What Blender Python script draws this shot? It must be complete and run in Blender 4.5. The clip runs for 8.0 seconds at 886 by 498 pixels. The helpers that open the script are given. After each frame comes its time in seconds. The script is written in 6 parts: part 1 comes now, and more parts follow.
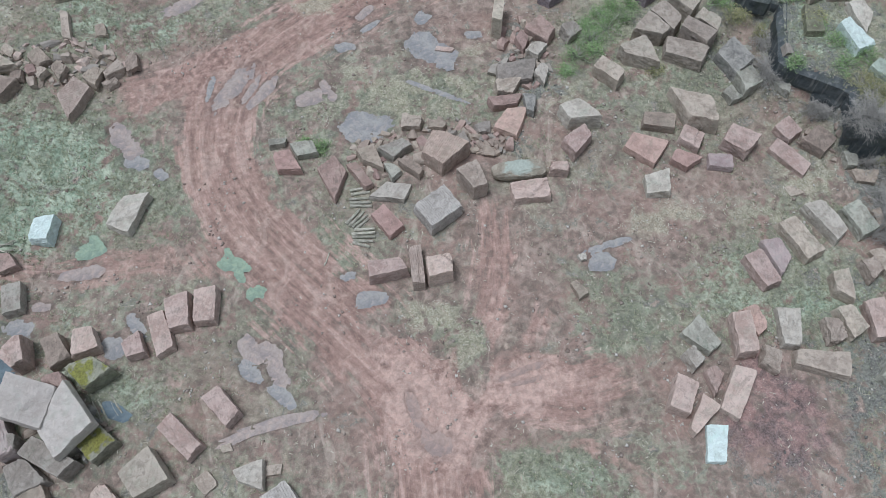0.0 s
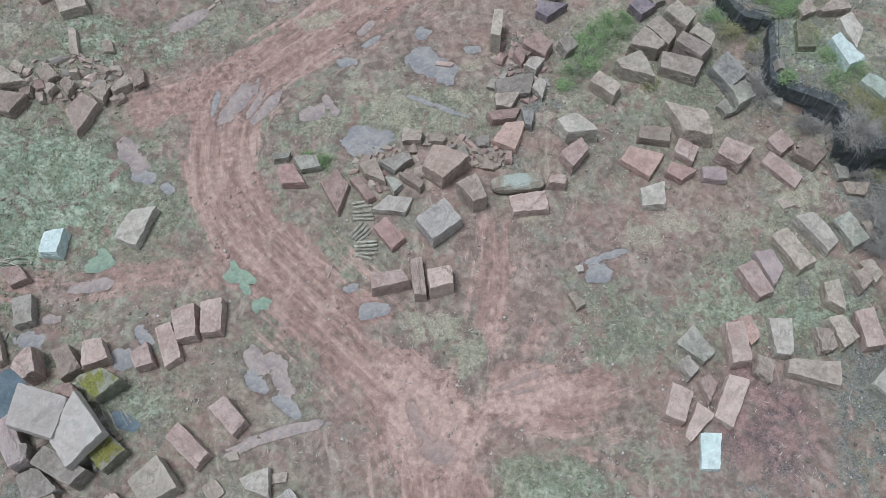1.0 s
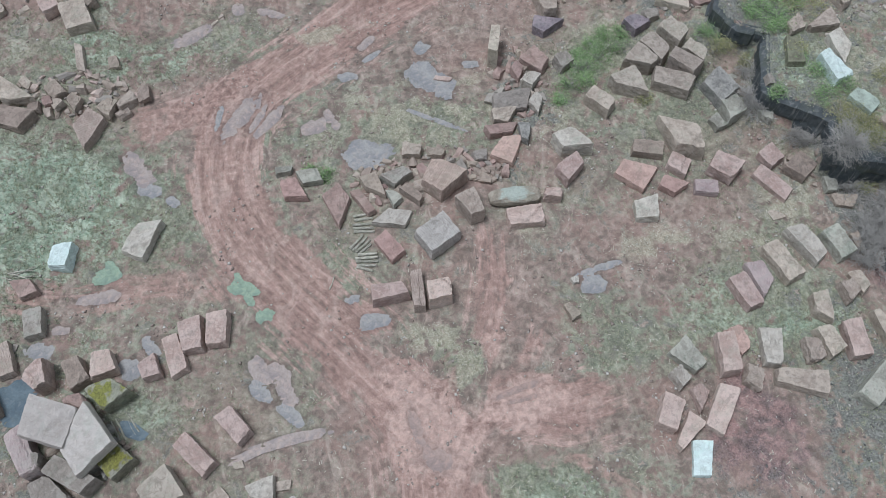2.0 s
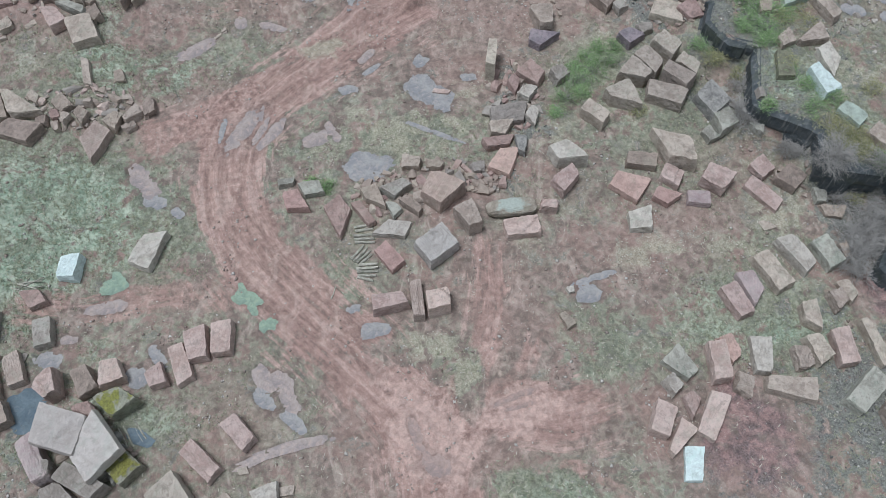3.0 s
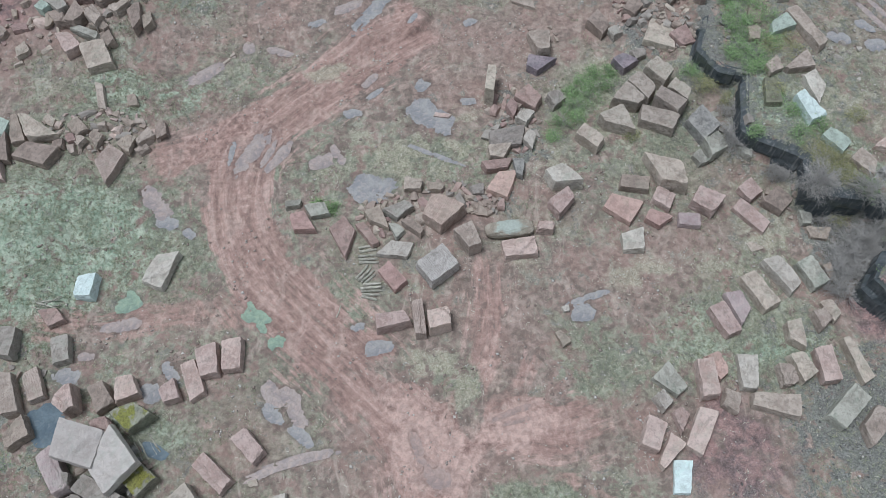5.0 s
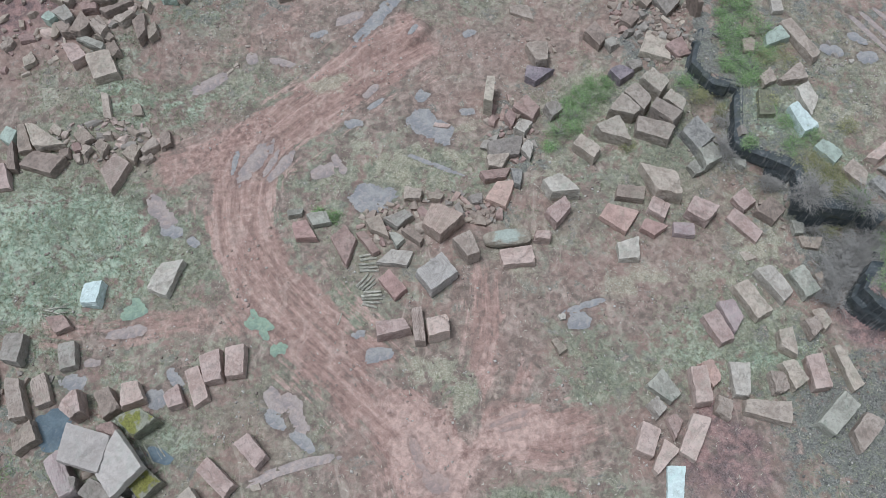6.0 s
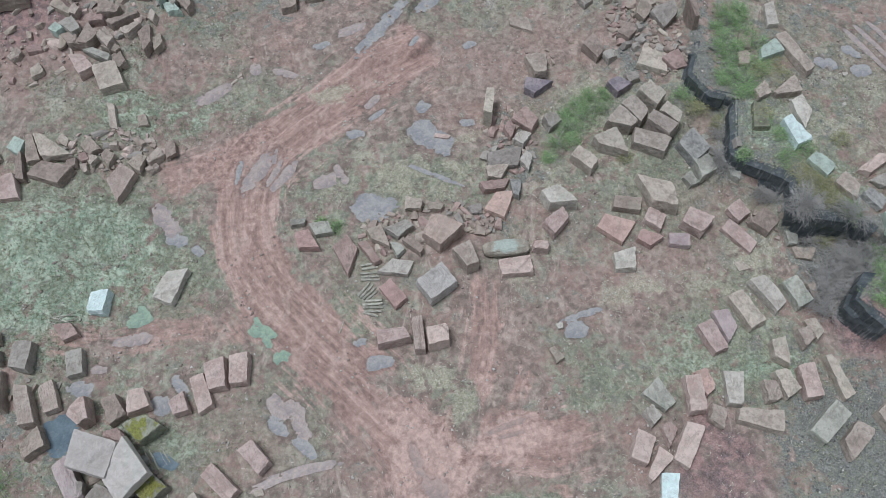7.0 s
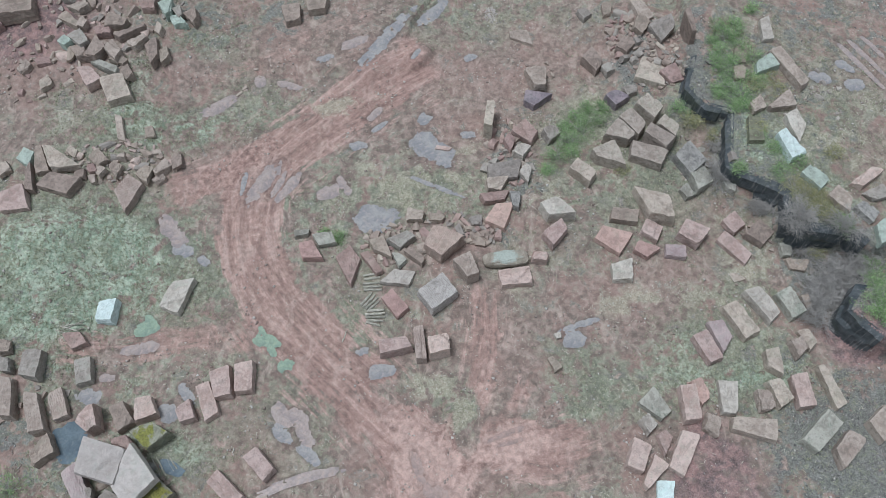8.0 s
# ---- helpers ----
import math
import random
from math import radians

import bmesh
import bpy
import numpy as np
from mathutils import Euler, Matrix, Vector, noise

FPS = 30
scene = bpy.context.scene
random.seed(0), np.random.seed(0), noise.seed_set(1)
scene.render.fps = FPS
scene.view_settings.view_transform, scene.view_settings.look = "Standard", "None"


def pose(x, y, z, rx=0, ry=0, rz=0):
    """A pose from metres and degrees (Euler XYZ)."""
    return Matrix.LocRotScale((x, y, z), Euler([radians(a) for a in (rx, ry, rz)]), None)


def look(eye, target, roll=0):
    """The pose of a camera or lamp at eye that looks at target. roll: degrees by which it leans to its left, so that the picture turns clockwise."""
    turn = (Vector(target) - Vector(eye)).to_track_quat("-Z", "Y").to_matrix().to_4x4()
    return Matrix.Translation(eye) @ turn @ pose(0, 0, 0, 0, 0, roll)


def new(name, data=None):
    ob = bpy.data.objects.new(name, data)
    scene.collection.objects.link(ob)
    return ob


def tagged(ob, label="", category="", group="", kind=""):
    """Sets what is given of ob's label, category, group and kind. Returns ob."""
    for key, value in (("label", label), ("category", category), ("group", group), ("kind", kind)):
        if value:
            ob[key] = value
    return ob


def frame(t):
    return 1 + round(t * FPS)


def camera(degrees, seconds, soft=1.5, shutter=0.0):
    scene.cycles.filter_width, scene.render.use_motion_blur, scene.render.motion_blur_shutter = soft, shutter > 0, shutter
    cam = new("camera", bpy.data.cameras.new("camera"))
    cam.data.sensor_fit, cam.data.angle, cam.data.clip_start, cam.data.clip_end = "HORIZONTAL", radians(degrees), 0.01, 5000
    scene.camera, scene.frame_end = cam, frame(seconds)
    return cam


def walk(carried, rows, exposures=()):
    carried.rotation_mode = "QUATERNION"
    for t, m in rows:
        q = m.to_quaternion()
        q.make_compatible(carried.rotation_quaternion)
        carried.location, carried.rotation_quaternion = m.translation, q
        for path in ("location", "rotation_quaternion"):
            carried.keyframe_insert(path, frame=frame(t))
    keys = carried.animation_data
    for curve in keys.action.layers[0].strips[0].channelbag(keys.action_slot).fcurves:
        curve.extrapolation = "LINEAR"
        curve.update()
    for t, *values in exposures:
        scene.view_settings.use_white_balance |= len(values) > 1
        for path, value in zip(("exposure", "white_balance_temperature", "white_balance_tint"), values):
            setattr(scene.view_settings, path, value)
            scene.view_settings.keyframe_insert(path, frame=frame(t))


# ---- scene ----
cam = camera(59.5, 8.0, 0.95)
# seconds, place, tilt up from straight down, roll, heading
PATH = [
    (0.0, 0.000, 0.000, 40.069, 27.944, -1.282, 0.082),
    (0.5, -0.021, 0.009, 40.707, 28.021, -1.350, 0.070),
    (1.0, -0.032, 0.036, 41.342, 28.060, -1.375, 0.032),
    (1.5, -0.022, 0.060, 42.007, 28.117, -1.413, -0.027),
    (3.0, 0.088, 0.067, 44.057, 28.147, -1.482, -0.125),
    (3.5, 0.098, 0.109, 44.676, 28.156, -1.482, -0.137),
    (4.0, 0.084, 0.139, 45.321, 28.173, -1.486, -0.134),
    (4.5, 0.076, 0.177, 45.950, 28.203, -1.486, -0.099),
    (6.0, 0.199, 0.239, 47.787, 28.188, -1.380, -0.014),
    (6.5, 0.229, 0.298, 48.370, 28.175, -1.353, 0.021),
    (7.0, 0.253, 0.358, 48.998, 28.187, -1.304, 0.065),
    (7.5, 0.267, 0.414, 49.651, 28.188, -1.255, 0.107),
    (8.0, 0.247, 0.467, 50.339, 28.235, -1.239, 0.158),
]
walk(cam, [(t, pose(x, y, z, 0, 0, yaw) @ pose(0, 0, 0, tilt) @ pose(0, 0, 0, 0, 0, roll)) for t, x, y, z, tilt, roll, yaw in PATH])

# ---------------------------------------------------------------- overcast daylight
SUN_HEIGHT, SUN_TURN = radians(75), radians(-90)
world = bpy.data.worlds.new("world")
scene.world = world
world.use_nodes = True
sky = world.node_tree.nodes.new("ShaderNodeTexSky")
sky.sky_type, sky.sun_disc, sky.sun_elevation, sky.sun_rotation = "NISHITA", False, SUN_HEIGHT, SUN_TURN
sky.air_density, sky.dust_density, sky.ozone_density = 1.0, 3.0, 2.0
dull = world.node_tree.nodes.new("ShaderNodeHueSaturation")
dull.inputs["Saturation"].default_value = 0.5
world.node_tree.links.new(sky.outputs["Color"], dull.inputs["Color"])
veil = world.node_tree.nodes.new("ShaderNodeMix")  # an even layer of cloud before the sky
veil.data_type = "RGBA"
veil.inputs[0].default_value = 0.6
veil.inputs[7].default_value = (2.5, 2.95, 3.45, 1.0)
world.node_tree.links.new(dull.outputs["Color"], veil.inputs[6])
back = world.node_tree.nodes["Background"]
world.node_tree.links.new(veil.outputs[2], back.inputs["Color"])
back.inputs["Strength"].default_value = 0.093
sun_data = bpy.data.lights.new("sun", "SUN")
sun_data.energy, sun_data.angle, sun_data.color = 1.78, radians(18), (0.94, 0.98, 1.075)
sun = new("sun", sun_data)
sun.matrix_world = look(Vector((math.sin(SUN_TURN) * math.cos(SUN_HEIGHT), math.cos(SUN_TURN) * math.cos(SUN_HEIGHT), math.sin(SUN_HEIGHT))) * 80, (0, 0, 0))
scene.view_settings.exposure = 0.20

# the brink of the upper terrace
TERRACE = np.array([
    (22.5, 300.0), (21.6, 53.0), (20.9, 47.0), (20.4, 43.2), (19.3, 39.8), (20.6, 37.9), (22.2, 37.3), (21.2, 32.6), (22.0, 31.7), (24.4, 30.4), (24.9, 29.9),
    (24.5, 27.6), (25.6, 27.2), (28.7, 26.6), (29.7, 25.6), (29.7, 24.4), (27.6, 21.7), (27.0, 20.8), (27.7, 19.7), (28.8, 18.6), (33.0, 17.2), (300.0, -20.0)])


# ---------------------------------------------------------------- terrain
def grain(x, y, seed):
    """Smooth value noise, 0 to 1, on arrays."""
    xi, yi = np.floor(x), np.floor(y)
    fx, fy = x - xi, y - yi
    fx, fy = fx * fx * (3 - 2 * fx), fy * fy * (3 - 2 * fy)

    def corner(a, b):
        s = np.sin(a * 127.1 + b * 311.7 + seed * 74.7) * 43758.5453
        return s - np.floor(s)
    top = corner(xi, yi) * (1 - fx) + corner(xi + 1, yi) * fx
    low = corner(xi, yi + 1) * (1 - fx) + corner(xi + 1, yi + 1) * fx
    return top * (1 - fy) + low * fy


def fbm(x, y, size, seed, octaves=4):
    total, weight, amp = 0.0, 0.0, 1.0
    for k in range(octaves):
        total = total + amp * grain(x / size + 17.3 * k, y / size - 9.1 * k, seed + k)
        weight, amp, size = weight + amp, amp * 0.55, size * 0.47
    return total / weight


def step(a, b, v):
    v = np.clip((v - a) / (b - a), 0, 1)
    return v * v * (3 - 2 * v)


def bump(x, y, cx, cy, rx, ry, h, turn=0.0):
    c, s = math.cos(radians(turn)), math.sin(radians(turn))
    u, v = ((x - cx) * c + (y - cy) * s) / rx, (-(x - cx) * s + (y - cy) * c) / ry
    return h * np.exp(-(u * u + v * v))


def spline(points, n=14):
    """A smooth line through the points."""
    p = np.array([points[0], *points, points[-1]], float)
    out = []
    for i in range(1, len(p) - 2):
        a, b, c, d = p[i - 1:i + 3]
        for k in range(n):
            t = k / n
            out.append(0.5 * (2 * b + (c - a) * t + (2 * a - 5 * b + 4 * c - d) * t * t + (3 * b - a - 3 * c + d) * t ** 3))
    out.append(p[-2])
    return np.array(out)


def along_line(x, y, line):
    """Signed distance from a line and the length along it, for arrays."""
    best, side, run = np.full(x.shape, 1e9), np.zeros(x.shape), np.zeros(x.shape)
    length = 0.0
    for a, b in zip(line[:-1], line[1:]):
        d = b - a
        n = float(np.hypot(*d))
        if n < 1e-6:
            continue
        u = np.clip(((x - a[0]) * d[0] + (y - a[1]) * d[1]) / (n * n), 0, 1)
        r = np.hypot(x - a[0] - u * d[0], y - a[1] - u * d[1])
        near = r < best
        cross = d[0] * (y - a[1]) - d[1] * (x - a[0])
        best = np.where(near, r, best)
        side = np.where(near, np.sign(cross), side)
        run = np.where(near, length + u * n, run)
        length += n
    return best * side, run


def broad_height(x, y):
    """The lie of the land without ruts and pools."""
    z = bump(x, y, -30, 26, 5.5, 7, 2.4) + bump(x, y, -21.5, 12.5, 3.0, 3.0, 0.45)
    z = z + 1.3 * step(-17, -26, x) * step(31, 37, y)
    z = z + 0.9 * step(41, 47, y) * step(4, -8, x) + 2.8 * step(46, 56, y) * step(-22, -34, x)
    z = z + bump(x, y, -0.5, 26.5, 3.6, 2.6, 0.5) + bump(x, y, 14, 34, 6, 4.5, 0.9) + bump(x, y, 7, 31, 2.5, 4, 0.5) + bump(x, y, 18, 47, 3.5, 6, 1.7)
    z = z + 0.20 * (fbm(x, y, 7.0, 3, 3) - 0.5)
    return z


def terrace_side(x, y):
    """Metres past the terrace's brink (positive: up on the terrace)."""
    d, _ = along_line(x, y, TERRACE)
    ring = [*TERRACE, np.array((400.0, 400.0))]
    inside = np.zeros(x.shape, bool)
    for a, b in zip(ring, ring[1:] + ring[:1]):
        if a[1] != b[1]:
            inside ^= ((a[1] > y) != (b[1] > y)) & (x < (b[0] - a[0]) * (y - a[1]) / (b[1] - a[1]) + a[0])
    return np.where(inside, 1, -1) * np.abs(d)


def land(x, y):
    """The ground's height, with the terrace."""
    z = broad_height(x, y)
    side = terrace_side(x, y) + (0.25 + 1.1 * step(40.5, 44, y)) * (fbm(x, y, 1.6, 8, 3) - 0.5)
    z = z + 0.9 * step(-2.2, -0.4, side) * step(46, 42, y) * step(26.5, 29, y)  # earth slipped against the foot
    top = 3.0 + 0.35 * (fbm(x, y, 4.0, 5, 3) - 0.5)
    bank = np.maximum(step(18.6, 17.0, y), 0.8 * step(25.7, 25.1, y) * step(22.2, 22.9, y))  # here the face gives way to an overgrown bank
    return z + (top - z) * step(-0.25 - 1.2 * step(41, 45, y) - 0.2 * bank, 0.25 + 0.6 * step(41, 45, y) + 3.2 * bank, side)


# ---------------------------------------------------------------- materials
class Shade:
    """A node material with short ways to add nodes."""

    def __init__(self, name, rough=0.9):
        self.mat = bpy.data.materials.new(name)
        self.mat.use_nodes = True
        self.tree = self.mat.node_tree
        self.bsdf = self.tree.nodes["Principled BSDF"]
        self.bsdf.inputs["Roughness"].default_value = rough
        self.bsdf.inputs["Specular IOR Level"].default_value = 0.25

    def put(self, socket, value):
        if isinstance(value, bpy.types.NodeSocket):
            self.tree.links.new(value, socket)
        elif isinstance(value, tuple):
            socket.default_value = (*value, 1.0) if len(value) == 3 and len(socket.default_value) == 4 else value
        else:
            socket.default_value = value

    def coords(self, shift=True):
        """Object coordinates, moved by chance from object to object."""
        tc = self.tree.nodes.new("ShaderNodeTexCoord")
        if not shift:
            return tc.outputs["Object"]
        info = self.tree.nodes.new("ShaderNodeObjectInfo")
        add = self.tree.nodes.new("ShaderNodeVectorMath")
        add.operation = "MULTIPLY_ADD"
        self.put(add.inputs[0], info.outputs["Random"])
        add.inputs[1].default_value = (37.0, 53.0, 71.0)
        self.put(add.inputs[2], tc.outputs["Object"])
        return add.outputs[0]

    def attr(self, name):
        a = self.tree.nodes.new("ShaderNodeAttribute")
        a.attribute_name = name
        return a.outputs["Fac"]

    def noise(self, vec, scale, detail=4.0, rough=0.6, warp=0.0):
        n = self.tree.nodes.new("ShaderNodeTexNoise")
        self.put(n.inputs["Vector"], vec)
        n.inputs["Scale"].default_value, n.inputs["Detail"].default_value = scale, detail
        n.inputs["Roughness"].default_value, n.inputs["Distortion"].default_value = rough, warp
        return n.outputs["Fac"]

    def stretch(self, vec, sx, sy, sz, turn=0.0):
        m = self.tree.nodes.new("ShaderNodeMapping")
        self.put(m.inputs["Vector"], vec)
        m.inputs["Scale"].default_value, m.inputs["Rotation"].default_value = (sx, sy, sz), (0, 0, radians(turn))
        return m.outputs[0]

    def cells(self, vec, scale):
        v = self.tree.nodes.new("ShaderNodeTexVoronoi")
        self.put(v.inputs["Vector"], vec)
        v.inputs["Scale"].default_value = scale
        return v.outputs["Distance"], v.outputs["Color"]

    def span(self, value, low, high, a=0.0, b=1.0):
        m = self.tree.nodes.new("ShaderNodeMapRange")
        self.put(m.inputs["Value"], value)
        for key, v in (("From Min", low), ("From Max", high), ("To Min", a), ("To Max", b)):
            m.inputs[key].default_value = v
        return m.outputs[0]

    def maths(self, kind, a, b):
        m = self.tree.nodes.new("ShaderNodeMath")
        m.operation = kind
        self.put(m.inputs[0], a)
        self.put(m.inputs[1], b)
        return m.outputs[0]

    def mix(self, fac, a, b, blend="MIX"):
        m = self.tree.nodes.new("ShaderNodeMix")
        m.data_type, m.blend_type = "RGBA", blend
        self.put(m.inputs[0], fac)
        self.put(m.inputs[6], a)
        self.put(m.inputs[7], b)
        return m.outputs[2]

    def vary(self, colour, value, hue=0.5, sat=1.0):
        h = self.tree.nodes.new("ShaderNodeHueSaturation")
        self.put(h.inputs["Color"], colour)
        self.put(h.inputs["Value"], value)
        self.put(h.inputs["Hue"], hue)
        self.put(h.inputs["Saturation"], sat)
        return h.outputs[0]

    def chance(self, low, high, island=False):
        if island:
            r = self.tree.nodes.new("ShaderNodeNewGeometry").outputs["Random Per Island"]
        else:
            r = self.tree.nodes.new("ShaderNodeObjectInfo").outputs["Random"]
        return self.span(r, 0, 1, low, high)

    def finish(self, colour, height=None, strength=0.5, depth=0.03, rough=None):
        self.put(self.bsdf.inputs["Base Color"], colour)
        if rough is not None:
            self.put(self.bsdf.inputs["Roughness"], rough)
        if height is not None:
            b = self.tree.nodes.new("ShaderNodeBump")
            b.inputs["Strength"].default_value, b.inputs["Distance"].default_value = strength, depth
            self.put(b.inputs["Height"], height)
            self.put(self.bsdf.inputs["Normal"], b.outputs[0])
        return self.mat


def stone(name, light, dark, stain, grooves=0.0, moss=None, moss_share=0.0):
    """Quarried stone: cloudy beds of two colours, stains, pits, grain, pale edges, creases with painted shade, and saw
    or drill grooves.
    """
    s = Shade(name, 0.9)
    v = s.coords()
    cloud = s.noise(v, 0.8, 4, 0.62, 0.6)
    patch = s.noise(v, 3.0, 6, 0.68, 0.4)
    pits = s.noise(v, 9.0, 5, 0.75)
    fine = s.noise(v, 30, 3, 0.75)
    crack = s.noise(s.stretch(v, 1.0, 0.35, 2.0, 25), 1.1, 4, 0.6, 0.3)
    colour = s.mix(s.span(cloud, 0.40, 0.60), dark, light)
    colour = s.mix(s.span(patch, 0.52, 0.61, 0, 0.7), colour, stain)
    colour = s.mix(s.span(patch, 0.46, 0.36, 0, 0.6), colour, light)
    colour = s.mix(s.span(s.maths("ABSOLUTE", s.maths("SUBTRACT", crack, 0.5), 0.0), 0.010, 0.002, 0, 0.18), colour, (dark[0] * 0.5, dark[1] * 0.5, dark[2] * 0.5))
    colour = s.mix(s.span(pits, 0.58, 0.68, 0, 0.4), colour, (dark[0] * 0.55, dark[1] * 0.55, dark[2] * 0.55))
    beds = s.noise(s.stretch(v, 0.5, 0.5, 6.0), 1.0, 5, 0.7, 0.3)
    colour = s.mix(s.span(beds, 0.52, 0.60, 0, 0.24), colour, (dark[0] * 0.62, dark[1] * 0.6, dark[2] * 0.58))
    crust = s.noise(v, 1.5, 6, 0.72, 0.9)
    colour = s.mix(s.span(crust, 0.54, 0.62, 0, 0.55), colour, (stain[0] * 0.9, stain[1] * 0.93, stain[2] * 0.9))
    colour = s.mix(s.span(crust, 0.44, 0.38, 0, 0.65), colour, (light[0] * 1.1, light[1] * 1.1, light[2] * 1.08))
    algae = s.maths("ADD", s.noise(v, 0.9, 6, 0.7, 0.6), s.chance(-0.09, 0.05))
    colour = s.mix(s.span(algae, 0.53, 0.61, 0, 0.24), colour, (light[0] * 0.78, light[1] * 0.96, light[2] * 0.88))
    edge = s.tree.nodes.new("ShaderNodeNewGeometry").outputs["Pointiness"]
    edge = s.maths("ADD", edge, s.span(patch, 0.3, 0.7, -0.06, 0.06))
    # paler sharp edges; after that, shade in hollows and creases put into the colour
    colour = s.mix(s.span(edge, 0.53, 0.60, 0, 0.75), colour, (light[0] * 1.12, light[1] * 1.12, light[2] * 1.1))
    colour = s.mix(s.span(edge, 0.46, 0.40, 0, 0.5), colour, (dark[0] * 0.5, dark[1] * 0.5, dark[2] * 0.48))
    colour = s.mix(s.span(fine, 0.45, 0.64, 0.0, 0.25), colour, light)
    colour = s.mix(s.span(fine, 0.42, 0.32, 0.0, 0.25), colour, (dark[0] * 0.6, dark[1] * 0.6, dark[2] * 0.6))
    height = s.maths("ADD", s.maths("ADD", s.maths("MULTIPLY", pits, -0.9), s.maths("MULTIPLY", beds, -0.45)), s.maths("ADD", s.maths("MULTIPLY", patch, 1.5), s.maths("MULTIPLY", fine, 0.35)))
    if grooves:
        w = s.tree.nodes.new("ShaderNodeTexWave")
        s.put(w.inputs["Vector"], v)
        w.inputs["Scale"].default_value, w.inputs["Distortion"].default_value = 2.4, 5.0
        w.inputs["Detail"].default_value, w.inputs["Detail Scale"].default_value = 3.0, 0.8
        lines = s.span(s.maths("ADD", w.outputs["Fac"], s.span(patch, 0.42, 0.58, -0.12, 0.6)), 0.10, 0.32)
        colour = s.mix(s.span(lines, 0, 1, grooves, 0), colour, (dark[0] * 0.5, dark[1] * 0.5, dark[2] * 0.5))
        height = s.maths("ADD", height, s.maths("MULTIPLY", lines, 0.6))
    if moss:
        if name == "lichened_stone":  # one broad pale crust on the middle of its back
            far = s.tree.nodes.new("ShaderNodeVectorMath")
            far.operation = "LENGTH"
            s.put(far.inputs[0], s.stretch(s.coords(False), 0.50, 0.62, 0.0))
            patchy = s.maths("SUBTRACT", s.span(s.noise(v, 1.6, 5, 0.65, 0.5), 0.3, 0.7, 0.56, 1.04), far.outputs["Value"])
            share = s.span(patchy, 0.30, 0.46, 0, 0.85)
        else:
            patchy = s.noise(v, 0.75, 5, 0.6, 0.3)
            share = s.span(patchy, 0.60 - moss_share * 0.3, 0.66 - moss_share * 0.3, 0, 0.85)
        facing = s.tree.nodes.new("ShaderNodeSeparateXYZ")
        s.put(facing.inputs[0], s.tree.nodes.new("ShaderNodeNewGeometry").outputs["Normal"])
        share = s.maths("MULTIPLY", share, s.span(facing.outputs["Z"], 0.35, 0.75, 0.08, 1.0))
        low = 0.8 if name == "lichened_stone" else 0.5
        colour = s.mix(share, colour, s.mix(s.span(pits, 0.4, 0.6), moss, (moss[0] * low, moss[1] * low, moss[2] * low)))
    colour = s.vary(colour, s.chance(0.92, 1.18), s.chance(0.490, 0.508))
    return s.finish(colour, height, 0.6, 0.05)


